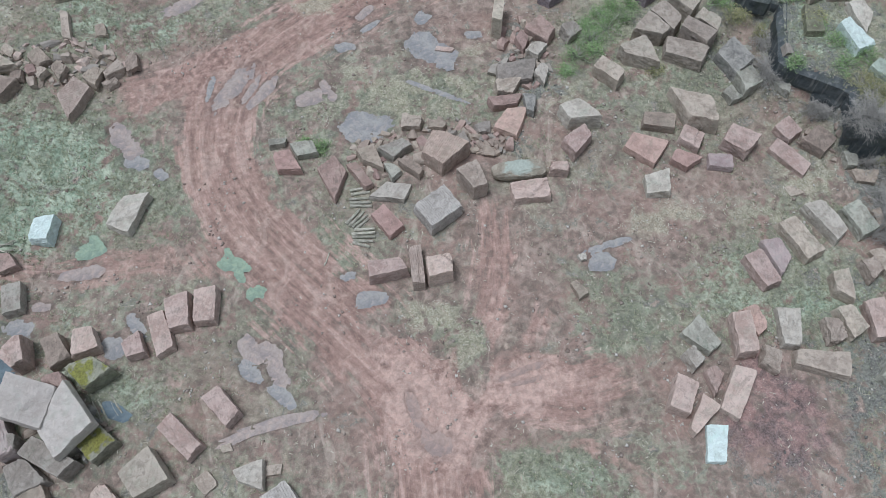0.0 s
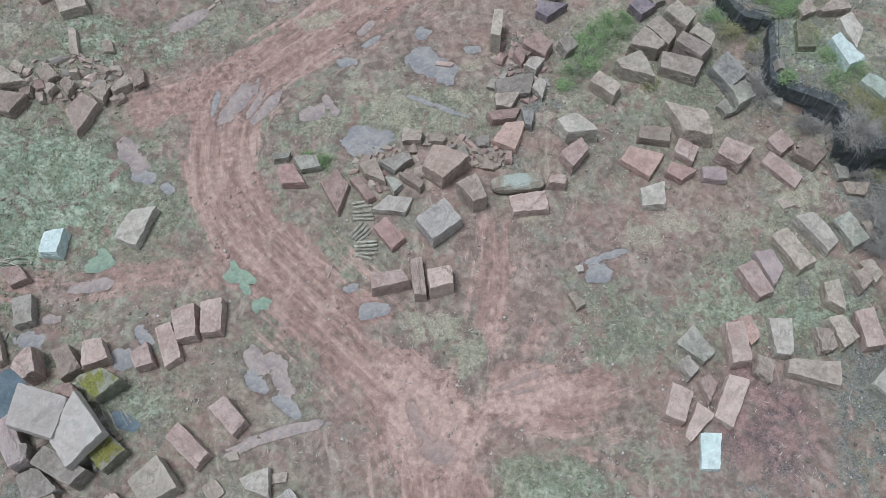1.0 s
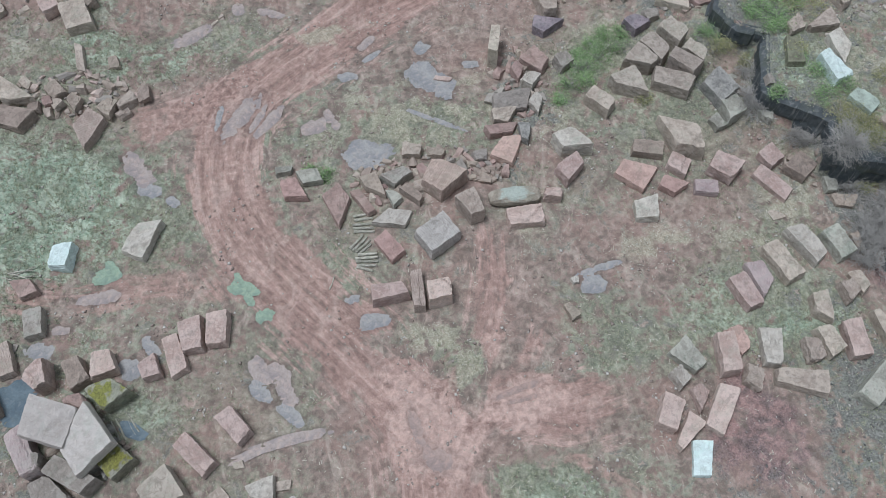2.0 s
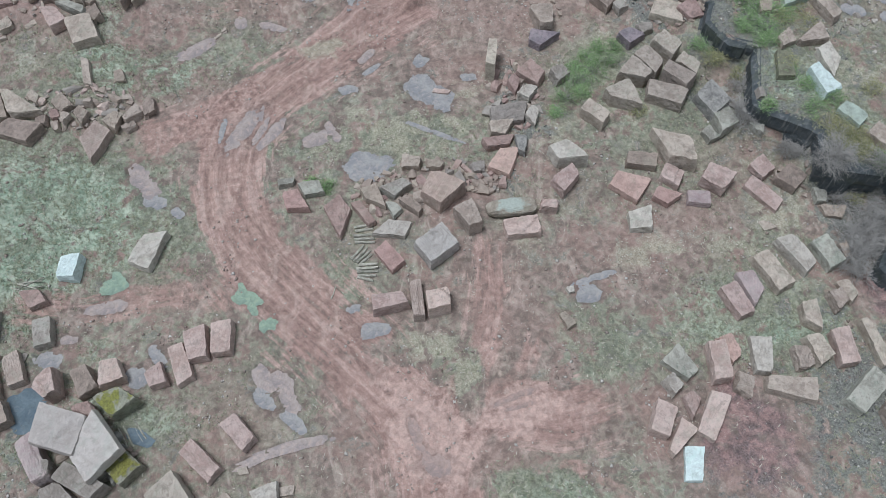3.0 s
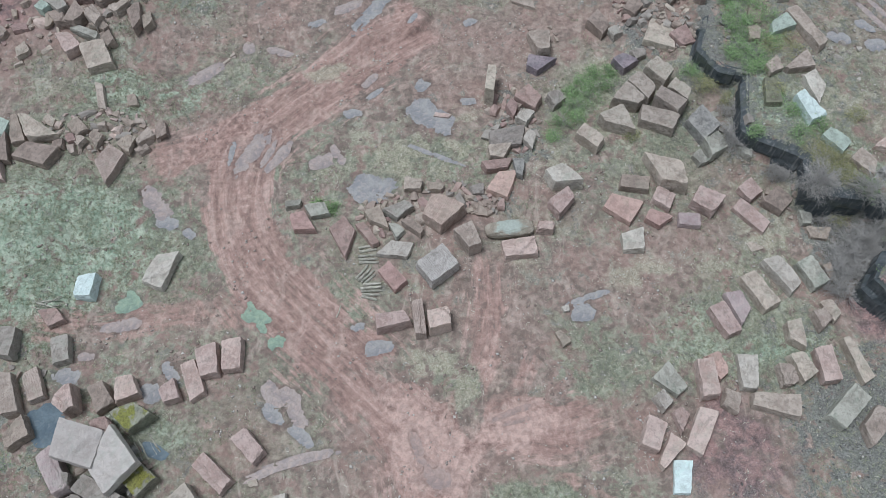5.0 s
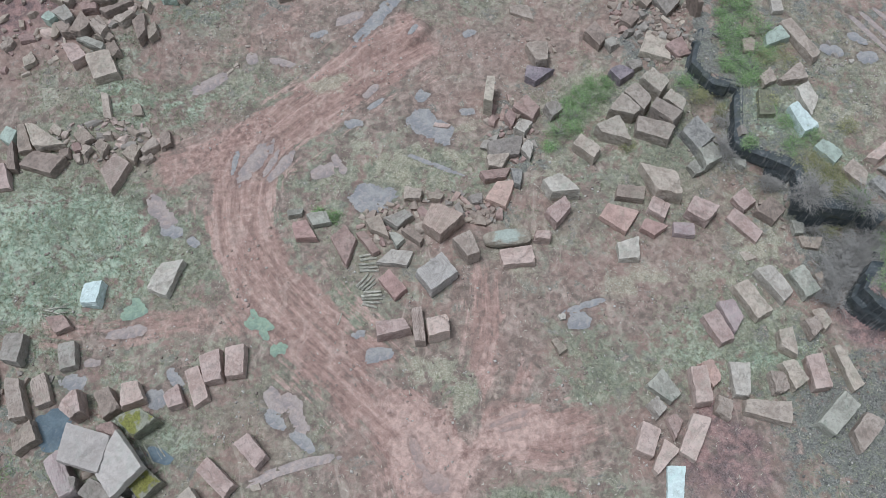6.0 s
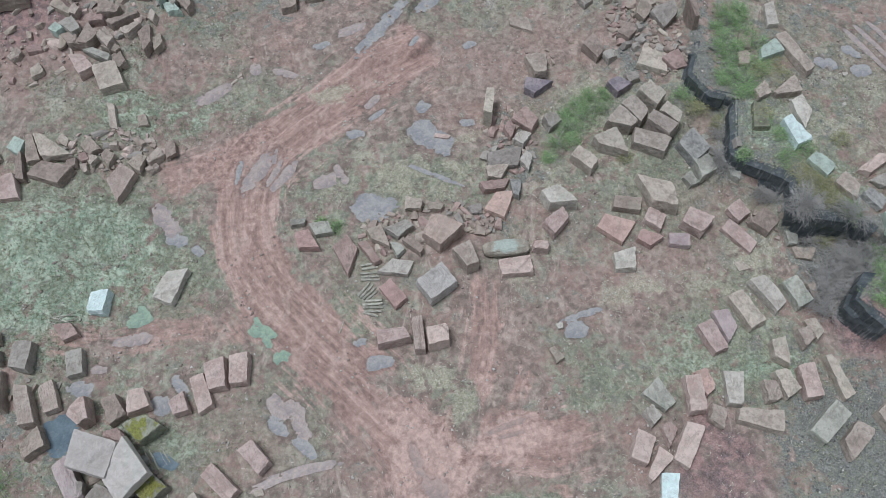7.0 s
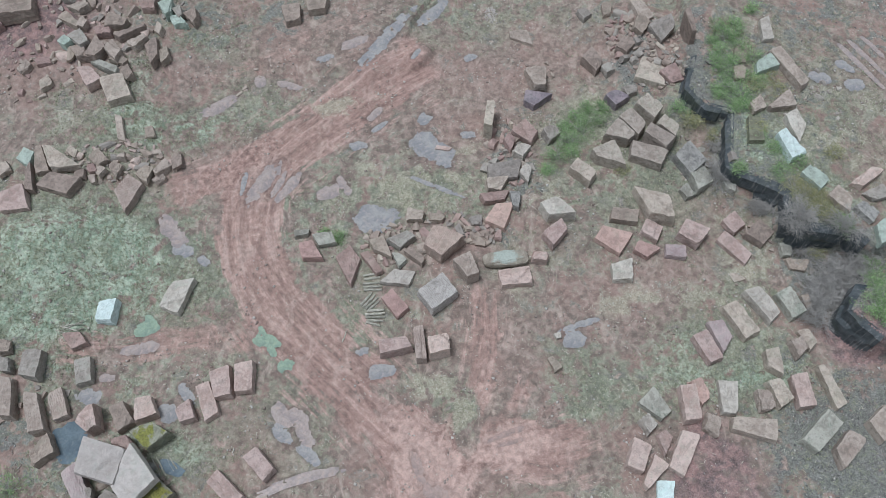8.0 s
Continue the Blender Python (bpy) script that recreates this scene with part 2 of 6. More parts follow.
STONES = {
    "pink": (stone("pink_sandstone", (0.56, 0.455, 0.415), (0.42, 0.315, 0.28), (0.30, 0.25, 0.225)), "pale pink sandstone block, rough split faces"),
    "tan": (stone("tan_sandstone", (0.50, 0.44, 0.382), (0.36, 0.305, 0.26), (0.22, 0.192, 0.165)), "tan weathered sandstone block with rough edges"),
    "pale": (stone("pale_sandstone", (0.55, 0.525, 0.475), (0.42, 0.385, 0.34), (0.28, 0.255, 0.225)), "pale cream sandstone block, lightly stained"),
    "chalk": (stone("chalky_sandstone", (0.485, 0.455, 0.432), (0.41, 0.38, 0.358), (0.36, 0.325, 0.30)), "large whitish sandstone slab on the heap"),
    "white": (stone("white_stone", (0.68, 0.80, 0.79), (0.56, 0.68, 0.67), (0.42, 0.50, 0.48)), "bluish white smooth cut stone block"),
    "rose": (stone("rose_sandstone", (0.52, 0.375, 0.335), (0.40, 0.28, 0.248), (0.29, 0.22, 0.195)), "dusty rose sandstone block, freshly split"),
    "ribbed": (stone("ribbed_sandstone", (0.47, 0.37, 0.328), (0.345, 0.262, 0.228), (0.25, 0.20, 0.175), 0.45), "big reddish block with fine saw ribs on top"),
    "dun": (stone("dun_sandstone", (0.43, 0.385, 0.338), (0.32, 0.278, 0.24), (0.20, 0.175, 0.152)), "dun grey-brown sandstone block with worn edges"),
    "mint": (stone("mint_green_stone", (0.47, 0.56, 0.50), (0.37, 0.44, 0.39), (0.27, 0.30, 0.265)), "pale mint-green stained cut stone block"),
    "grey": (stone("grey_sandstone", (0.37, 0.345, 0.315), (0.27, 0.243, 0.217), (0.175, 0.16, 0.142)), "grey-brown weathered sandstone block"),
    "brown": (stone("brown_sandstone", (0.385, 0.325, 0.28), (0.275, 0.228, 0.195), (0.185, 0.158, 0.138)), "brown weathered sandstone block, rough all over"),
    "red": (stone("red_sandstone", (0.42, 0.315, 0.287), (0.30, 0.215, 0.193), (0.20, 0.16, 0.145)), "dull red broken sandstone block"),
    "purple": (stone("purple_sandstone", (0.44, 0.365, 0.36), (0.33, 0.265, 0.265), (0.40, 0.36, 0.35)), "purplish sandstone block with rounded edges"),
    "plumgrey": (stone("dark_purplish_stone", (0.30, 0.26, 0.28), (0.20, 0.175, 0.20), (0.12, 0.105, 0.12)), "dark purplish grey broken stone block"),
    "slate": (stone("slaty_stone", (0.37, 0.367, 0.345), (0.215, 0.214, 0.205), (0.11, 0.11, 0.115)), "dark slate-grey stone block"),
    "green": (stone("greenish_stone", (0.43, 0.43, 0.38), (0.315, 0.312, 0.272), (0.21, 0.2, 0.175), 0, (0.34, 0.365, 0.31), 0.1), "grey-green stained sandstone block"),
    "lichen": (stone("lichened_stone", (0.40, 0.365, 0.31), (0.28, 0.245, 0.205), (0.22, 0.19, 0.155), 0, (0.43, 0.50, 0.455), 0.18), "rounded boulder with pale green lichen"),
    "moss": (stone("mossy_stone", (0.33, 0.33, 0.27), (0.20, 0.195, 0.15), (0.10, 0.10, 0.085), 0.0, (0.27, 0.275, 0.06), 0.36), "layered grey block grown with yellow moss"),
    "mossgrey": (stone("mossy_grey_stone", (0.24, 0.245, 0.18), (0.15, 0.15, 0.11), (0.10, 0.10, 0.085), 0, (0.25, 0.27, 0.10), 0.25), "dark stone block half covered in moss"),
    "drilled": (stone("drilled_stone", (0.54, 0.52, 0.495), (0.42, 0.395, 0.37), (0.2, 0.185, 0.17), 0.6), "grey block scored with drill grooves"),
    "striped": (stone("sawn_stone", (0.46, 0.385, 0.345), (0.355, 0.285, 0.25), (0.27, 0.22, 0.195), 0.45), "pinkish block with parallel saw marks"),
}


def ground_material():
    s = Shade("quarry_ground", 0.92)
    v = s.coords(False)
    n1, n2, n3, n4, n5 = s.noise(v, 0.30, 5, 0.6), s.noise(v, 1.3, 6, 0.68, 0.5), s.noise(v, 4.0, 5, 0.7, 0.4), s.noise(v, 10, 4, 0.75), s.noise(v, 27, 3, 0.75)
    wide = s.noise(v, 0.42, 5, 0.62, 1.2)
    drift = s.noise(s.stretch(v, 1.0, 0.55, 1.0, 30), 0.8, 6, 0.66, 1.0)
    soil = s.mix(s.span(n2, 0.42, 0.58), (0.245, 0.195, 0.168), (0.385, 0.305, 0.266))
    soil = s.mix(s.span(n3, 0.50, 0.60, 0, 0.7), soil, (0.22, 0.205, 0.172))
    soil = s.mix(s.span(n1, 0.50, 0.58, 0, 0.6), soil, (0.37, 0.255, 0.222))
    soil = s.mix(s.span(drift, 0.55, 0.63, 0, 0.7), soil, (0.47, 0.40, 0.345))
    soil = s.mix(s.span(drift, 0.44, 0.36, 0, 0.6), soil, (0.185, 0.15, 0.128))
    # short grass and moss, green to straw
    turf = s.mix(s.span(n3, 0.44, 0.56), (0.175, 0.192, 0.142), (0.36, 0.372, 0.285))
    turf = s.mix(s.span(n2, 0.46, 0.58, 0, 0.8), turf, (0.275, 0.315, 0.235))
    turf = s.mix(s.span(n4, 0.50, 0.64, 0, 0.28), turf, (0.50, 0.485, 0.395))
    turf = s.mix(s.span(n4, 0.46, 0.34, 0, 0.28), turf, (0.13, 0.14, 0.10))
    deep = s.noise(v, 0.75, 6, 0.7, 0.8)
    turf = s.mix(s.span(deep, 0.50, 0.60, 0, 0.6), turf, s.mix(s.span(n3, 0.40, 0.60), (0.150, 0.165, 0.130), (0.235, 0.25, 0.195)))
    turf = s.mix(s.span(deep, 0.46, 0.38, 0, 0.6), turf, s.mix(s.span(n3, 0.40, 0.60), (0.29, 0.295, 0.23), (0.41, 0.405, 0.325)))
    turf = s.mix(s.span(wide, 0.52, 0.62, 0, 0.5), turf, s.mix(s.span(n3, 0.40, 0.60), (0.33, 0.325, 0.235), (0.50, 0.48, 0.375)))
    turf = s.mix(s.span(drift, 0.46, 0.37, 0, 0.6), turf, (0.165, 0.17, 0.135))
    turf = s.mix(s.span(drift, 0.56, 0.64, 0, 0.6), turf, (0.40, 0.435, 0.34))
    lush = s.mix(s.span(n3, 0.40, 0.60), (0.235, 0.335, 0.245), (0.47, 0.58, 0.455))
    lush = s.mix(s.span(drift, 0.49, 0.57, 0, 0.85), lush, s.mix(s.span(n3, 0.4, 0.6), (0.44, 0.545, 0.425), (0.62, 0.70, 0.57)))
    lush = s.mix(s.span(wide, 0.49, 0.40, 0, 0.75), lush, s.mix(s.span(n4, 0.4, 0.6), (0.15, 0.19, 0.13), (0.28, 0.32, 0.24)))
    lush = s.mix(s.span(wide, 0.54, 0.62, 0, 0.55), lush, (0.54, 0.635, 0.515))
    lush = s.mix(s.span(n3, 0.54, 0.64, 0, 0.5), lush, (0.27, 0.295, 0.215))
    turf = s.mix(s.span(s.maths("ADD", s.attr("lush"), s.span(n3, 0.35, 0.65, -0.3, 0.3)), 0.25, 0.75, 0, 0.9), turf, lush)
    # wheel-churned red mud, combed along the ruts
    pair = s.tree.nodes.new("ShaderNodeCombineXYZ")
    s.put(pair.inputs[0], s.attr("across"))
    s.put(pair.inputs[1], s.maths("MULTIPLY", s.attr("along"), 0.14))
    comb = s.maths("ADD", s.maths("MULTIPLY", s.noise(pair.outputs[0], 0.9, 5, 0.72, 0.6), 0.6), s.maths("MULTIPLY", s.noise(pair.outputs[0], 3.0, 5, 0.66, 0.4), 0.4))
    rut = s.attr("rut")
    streak = s.maths("ADD", s.maths("MULTIPLY", comb, rut), s.maths("MULTIPLY", s.maths("ADD", s.maths("MULTIPLY", n3, 0.5), s.maths("MULTIPLY", n2, 0.5)), s.maths("SUBTRACT", 1.0, rut)))
    mud = s.mix(s.span(streak, 0.42, 0.58), (0.282, 0.181, 0.158), (0.535, 0.368, 0.32))
    mud = s.mix(s.span(n2, 0.50, 0.62, 0, 0.5), mud, (0.43, 0.30, 0.255))
    mud = s.mix(s.span(n3, 0.55, 0.64, 0, 0.4), mud, (0.54, 0.40, 0.36))
    mud = s.mix(s.span(drift, 0.53, 0.62, 0, 0.5), mud, (0.565, 0.425, 0.375))
    mud = s.mix(s.span(comb, 0.54, 0.58, 0, 0.4), mud, (0.59, 0.455, 0.41))
    mud = s.mix(s.span(n4, 0.44, 0.36, 0, 0.35), mud, (0.225, 0.158, 0.138))
    grit_and_shade = s.mix(s.span(n4, 0.42, 0.58), (0.115, 0.124, 0.118), (0.30, 0.31, 0.292))
    grit_and_shade = s.mix(s.span(n2, 0.48, 0.60, 0, 0.5), grit_and_shade, (0.215, 0.235, 0.195))
    deep2 = s.noise(v, 0.55, 5, 0.62, 0.8)
    ragged = s.maths("ADD", s.span(deep2, 0.3, 0.7, -0.75, 0.75), s.maths("ADD", s.span(n2, 0.3, 0.7, -0.5, 0.5), s.maths("ADD", s.span(n3, 0.3, 0.7, -0.22, 0.22), s.span(n4, 0.3, 0.7, -0.07, 0.07))))
    torn = s.maths("ADD", s.maths("MULTIPLY", ragged, 0.42), s.maths("MULTIPLY", s.span(comb, 0.38, 0.62, -0.55, 0.55), rut))
    colour = s.mix(s.span(s.maths("ADD", s.attr("grass"), ragged), 0.26, 0.74), soil, turf)
    dull_red = s.mix(s.span(n2, 0.40, 0.60), (0.285, 0.205, 0.178), (0.40, 0.30, 0.262))
    dull_red = s.mix(s.span(drift, 0.54, 0.62, 0, 0.6), dull_red, (0.48, 0.375, 0.33))
    dull_red = s.mix(s.span(n3, 0.45, 0.36, 0, 0.5), dull_red, (0.205, 0.155, 0.132))
    colour = s.mix(s.span(s.maths("ADD", s.attr("bare"), s.maths("MULTIPLY", ragged, 0.5)), 0.14, 0.80, 0, 0.9), colour, dull_red)
    colour = s.mix(s.span(s.maths("ADD", s.attr("grit_and_shade"), ragged), 0.42, 0.66, 0, 0.9), colour, grit_and_shade)
    colour = s.mix(s.span(s.maths("ADD", s.attr("mud"), torn), 0.28, 0.64, 0, 0.92), colour, mud)
    colour = s.mix(s.span(s.maths("ADD", s.attr("plum"), s.maths("MULTIPLY", ragged, 0.5)), 0.35, 0.75, 0, 0.8), colour, s.mix(s.span(n2, 0.44, 0.58), s.mix(s.span(n4, 0.42, 0.58), (0.11, 0.082, 0.088), (0.25, 0.185, 0.185)), s.mix(s.span(n4, 0.40, 0.60), (0.29, 0.18, 0.172), (0.43, 0.275, 0.26))))
    colour = s.mix(s.span(s.maths("ADD", s.attr("silt"), s.maths("MULTIPLY", ragged, 0.4)), 0.3, 0.7, 0, 0.85), colour, s.mix(s.span(n3, 0.4, 0.6), (0.53, 0.375, 0.328), (0.64, 0.475, 0.42)))
    colour = s.mix(s.span(s.maths("ADD", s.attr("strawy"), s.maths("MULTIPLY", ragged, 0.5)), 0.3, 0.8, 0, 0.68), colour, s.mix(s.span(n4, 0.40, 0.60), (0.30, 0.29, 0.21), (0.58, 0.555, 0.44)))
    # loose bits: straw, chips and clods
    dist, _ = s.cells(v, 8.0)
    colour = s.mix(s.span(s.maths("ADD", dist, s.span(n2, 0.42, 0.62, 0.2, 0.0)), 0.18, 0.10, 0, 0.8), colour, (0.60, 0.565, 0.51))
    colour = s.mix(s.span(n5, 0.56, 0.66, 0, 0.22), colour, (0.60, 0.565, 0.50))
    colour = s.mix(s.span(n5, 0.44, 0.35, 0, 0.22), colour, (0.13, 0.112, 0.095))
    clump = s.noise(v, 2.6, 3, 0.55, 0.6)
    colour = s.vary(colour, s.span(clump, 0.36, 0.64, 0.84, 1.16))
    wet = s.span(s.attr("damp"), 0.2, 0.9)
    colour = s.vary(colour, s.span(wet, 0, 1, 1.0, 0.74))
    height = s.maths("ADD", s.maths("MULTIPLY", s.maths("ADD", n3, s.maths("MULTIPLY", comb, rut)), 1.2), s.maths("ADD", s.maths("MULTIPLY", n4, 0.7), s.maths("MULTIPLY", n5, 0.12)))
    return s.finish(colour, height, 0.75, 0.09, s.span(wet, 0, 1, 0.92, 0.5))


def water(name, colour, rough, cover=1.0):
    s = Shade(name, rough)
    v = s.coords(False)
    n = s.noise(v, 0.9, 4, 0.6)
    c = s.mix(s.span(n, 0.42, 0.58), colour, (colour[0] * 0.72, colour[1] * 0.74, colour[2] * 0.78))
    c = s.mix(s.span(s.noise(v, 2.6, 5, 0.7, 0.6), 0.52, 0.62, 0, 0.5), c, (colour[0] * 1.25, colour[1] * 1.12, colour[2] * 1.05))
    c = s.mix(s.span(s.noise(v, 6.5, 4, 0.7), 0.62, 0.70, 0, 0.7), c, (0.13, 0.12, 0.10))
    s.bsdf.inputs["Specular IOR Level"].default_value = 0.5
    s.bsdf.inputs["IOR"].default_value = 1.33
    s.put(s.bsdf.inputs["Alpha"], s.span(s.noise(v, 1.9, 5, 0.7, 0.5), 0.35, 0.55, cover - 0.25, cover))
    return s.finish(c, s.noise(v, 5.0, 2, 0.5), 0.05, 0.01)


WATERS = {
    "clear": (water("pool_water", (0.40, 0.40, 0.395), 0.08, 1.0), "shallow grey rain puddle on the quarry floor"),
    "mud": (water("muddy_water", (0.455, 0.395, 0.368), 0.14, 1.0), "shallow silty puddle in the wheel ruts"),
    "deep": (water("deep_pool_water", (0.17, 0.23, 0.265), 0.06), "deeper blue-grey pool of water beside the stones"),
    "silt": (water("silt_water", (0.49, 0.375, 0.335), 0.35, 0.85), "drying film of pale red silty water"),
    "algae": (water("algae_water", (0.33, 0.45, 0.345), 0.6, 0.97), "small puddle covered with pale green algae"),
}
GROUND = ground_material()


def plain_leaf(name, a, b, c):
    s = Shade(name, 0.6)
    r = s.chance(0, 1, True)
    colour = s.mix(s.span(r, 0.0, 0.6), a, b)
    colour = s.mix(s.span(r, 0.6, 0.9), colour, c)
    s.bsdf.inputs["Subsurface Weight"].default_value = 0.0
    return s.finish(s.vary(colour, s.chance(0.85, 1.15)))


LEAF = plain_leaf("shrub_leaves", (0.12, 0.225, 0.085), (0.255, 0.41, 0.18), (0.40, 0.53, 0.29))
YELLOW_LEAF = plain_leaf("yellow_shrub_leaves", (0.22, 0.24, 0.12), (0.35, 0.365, 0.185), (0.48, 0.46, 0.27))
BLADE = plain_leaf("grass_blades", (0.23, 0.262, 0.178), (0.33, 0.36, 0.25), (0.46, 0.455, 0.345))
PEBBLE = plain_leaf("loose_pebbles", (0.32, 0.255, 0.225), (0.46, 0.41, 0.37), (0.70, 0.68, 0.64))
STRAW = plain_leaf("dry_straw", (0.38, 0.36, 0.285), (0.50, 0.475, 0.395), (0.62, 0.60, 0.52))
CHIP = plain_leaf("dark_chippings", (0.14, 0.145, 0.138), (0.24, 0.24, 0.23), (0.50, 0.50, 0.48))


def twig_material():
    s = Shade("bare_twigs", 0.85)
    return s.finish(s.mix(s.noise(s.coords(), 4, 3), (0.29, 0.285, 0.27), (0.54, 0.53, 0.505)))


def pole_material():
    s = Shade("weathered_timber", 0.85)
    v = s.coords()
    g = s.noise(s.stretch(v, 1.5, 14, 14), 2.0, 4, 0.6)
    c = s.mix(s.span(g, 0.38, 0.62), (0.20, 0.195, 0.16), (0.58, 0.57, 0.50))
    c = s.mix(s.span(s.noise(v, 2.2, 3), 0.5, 0.7, 0, 0.6), c, (0.34, 0.37, 0.28))
    return s.finish(s.vary(c, s.chance(0.7, 1.2)), g, 0.5, 0.01)


def face_material():
    s = Shade("shaded_wet_rock_face", 0.6)
    v = s.coords(False)
    n = s.noise(v, 1.6, 5, 0.65)
    drip = s.noise(s.stretch(v, 4.0, 4.0, 0.35), 1.0, 4, 0.65)
    # dark wet slate; the shade on the face is mixed into this base
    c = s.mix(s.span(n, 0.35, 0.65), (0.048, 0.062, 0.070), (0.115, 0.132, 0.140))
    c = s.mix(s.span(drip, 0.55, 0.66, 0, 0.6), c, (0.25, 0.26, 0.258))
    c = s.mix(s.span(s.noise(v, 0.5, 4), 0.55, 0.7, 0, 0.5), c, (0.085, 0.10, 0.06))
    return s.finish(c, s.maths("ADD", n, drip), 0.8, 0.08)


TWIG, TIMBER, FACE = twig_material(), pole_material(), face_material()

# ---------------------------------------------------------------- wheel tracks and pools, as the ground needs them
TRACKS, POOLS, PATCHES = [], [], {"soil": [], "cover": [], "turf": [], "lush": [], "grit_and_shade": []}


def track(width, strength, points):
    TRACKS.append((width, strength, spline(points, 8)))


def patch(kind, x, y, half_x, half_y, amount, turn=0):
    PATCHES[kind].append((x, y, half_x, half_y, amount, turn))


def pool(x, y, a, b, turn, sort):
    """A puddle; those that touch lie at one level, a hair above each other."""
    level, order = float(land(np.array([x]), np.array([y]))[0]), 0
    for x2, y2, a2, b2, _, _, level2, order2 in POOLS:
        if math.hypot(x - x2, y - y2) < 0.9 * (max(a, b) + max(a2, b2)):
            level, order = level2, order2 + 1
    POOLS.append((x, y, a, b, turn, sort, level, order))


track(3.1, 1.00, [(0.5, 46.4), (-3.3, 44.0), (-7.0, 41.3), (-9.8, 38.8), (-12.4, 36.3), (-14.1, 33.6), (-14.4, 30.5), (-13.9, 27.4), (-12.9, 25.1), (-11.5, 22.9), (-9.5, 20.7), (-7.4, 18.6), (-5.2, 16.5), (-2.8, 13.8), (-1.2, 11.5), (-0.6, 8.0), (-0.5, 4.6)])
track(2.0, 0.70, [(-10.8, 38.7), (-15.4, 35.4), (-18.3, 33.7), (-22.4, 32.3)])
track(1.6, 0.55, [(-9.4, 19.0), (-12.3, 20.7), (-15.8, 20.8), (-18.9, 20.6), (-22.7, 19.8), (-27.8, 20.5)])
track(2.2, 0.90, [(-3.5, 11.6), (-0.6, 11.4), (1.6, 12.4), (4.2, 13.1), (7.1, 12.8), (10.9, 13.9)])
track(1.3, 0.70, [(2.9, 26.0), (3.1, 21.2), (2.8, 18.3), (1.9, 15.6), (-0.2, 11.9)])
track(0.9, 0.60, [(6.1, 19.5), (5.3, 16.3), (3.9, 14.4), (1.2, 12.2)])
track(1.3, 0.25, [(1.1, 10.3), (-2.7, 9.5), (-5.6, 9.0), (-9.1, 9.6), (-13.9, 12.7), (-16.1, 15.4)])
track(1.0, 0.50, [(4.4, 10.8), (8.3, 8.7), (11.9, 6.4)])
track(1.4, 0.35, [(-20.8, 45.0), (-15.8, 44.2), (-10.3, 48.1), (-3.6, 51.5)])

pool(-0.47, 36.40, 1.55, 0.95, -34, 'clear')
pool(-1.32, 37.24, 0.90, 0.95, -44, 'clear')
pool(0.39, 35.24, 0.64, 0.47, -16, 'clear')
pool(-1.05, 39.54, 0.58, 0.65, -31, 'clear')
pool(-6.37, 36.97, 0.67, 0.38, -1, 'clear')
pool(-5.17, 40.16, 0.87, 0.32, 46, 'mud')
pool(-4.75, 38.86, 0.71, 0.21, 41, 'clear')
pool(2.33, 37.82, 0.55, 0.39, 4, 'clear')
pool(-13.64, 33.64, 2.00, 0.60, 61, 'mud')
pool(-11.63, 33.11, 1.47, 0.39, 60, 'mud')
pool(-12.45, 33.40, 1.10, 0.22, 67, 'mud')
pool(-15.15, 33.68, 1.12, 0.18, 85, 'clear')
pool(-8.41, 32.67, 0.88, 0.57, 19, 'mud')
pool(-7.37, 33.22, 0.99, 0.31, -58, 'mud')
pool(-4.81, 30.29, 1.53, 0.93, 1, 'clear')
pool(-4.83, 29.41, 1.06, 0.44, -3, 'clear')
pool(-0.45, 33.06, 2.12, 0.18, -26, 'clear')
pool(-20.10, 29.51, 1.47, 0.61, -52, 'mud')
pool(-19.00, 27.80, 0.74, 0.55, -10, 'clear')
pool(-17.38, 26.87, 0.55, 0.29, -41, 'clear')
pool(-4.43, 47.54, 3.42, 0.60, 56, 'clear')
pool(-7.03, 47.10, 1.26, 0.50, 22, 'mud')
pool(-0.19, 51.06, 1.82, 0.58, 50, 'clear')
pool(2.77, 45.90, 0.51, 0.36, 20, 'clear')
pool(-18.07, 41.11, 1.64, 0.53, 33, 'mud')
pool(-9.41, 45.49, 0.67, 0.37, 20, 'clear')
pool(-1.77, 45.80, 0.59, 0.21, 56, 'clear')
pool(-14.76, 43.42, 0.50, 0.54, 27, 'mud')
pool(-12.39, 43.09, 1.05, 0.34, -23, 'mud')
pool(33.37, 41.57, 2.80, 0.20, -63, 'mud')
pool(34.06, 42.40, 2.17, 0.20, -63, 'mud')
pool(34.91, 43.40, 1.36, 0.20, -62, 'mud')
pool(29.97, 40.54, 0.75, 0.53, -19, 'clear')
pool(32.39, 39.69, 0.76, 0.56, -1, 'clear')
pool(32.11, 41.55, 0.71, 0.42, -39, 'clear')
pool(-1.70, 11.69, 1.16, 0.27, -72, 'silt')
pool(-0.62, 9.97, 0.88, 0.58, -16, 'silt')
pool(4.18, 13.73, 1.38, 0.16, 20, 'silt')
pool(4.32, 13.13, 0.87, 0.12, 13, 'silt')
pool(-12.19, 20.51, 0.93, 0.45, -17, 'algae')
pool(-12.46, 21.03, 0.64, 0.19, -61, 'algae')
pool(-11.75, 19.73, 0.45, 0.22, -54, 'algae')
pool(-10.76, 18.60, 0.52, 0.42, -5, 'algae')
pool(-10.50, 18.93, 0.39, 0.17, -20, 'algae')
pool(-20.65, 21.56, 0.74, 0.55, 16, 'algae')
pool(-20.57, 22.16, 0.43, 0.28, -64, 'algae')
pool(-20.87, 20.09, 1.12, 0.41, 10, 'mud')
pool(-22.73, 18.03, 0.51, 0.28, -1, 'mud')
pool(9.54, 21.24, 1.64, 0.21, 17, 'clear')
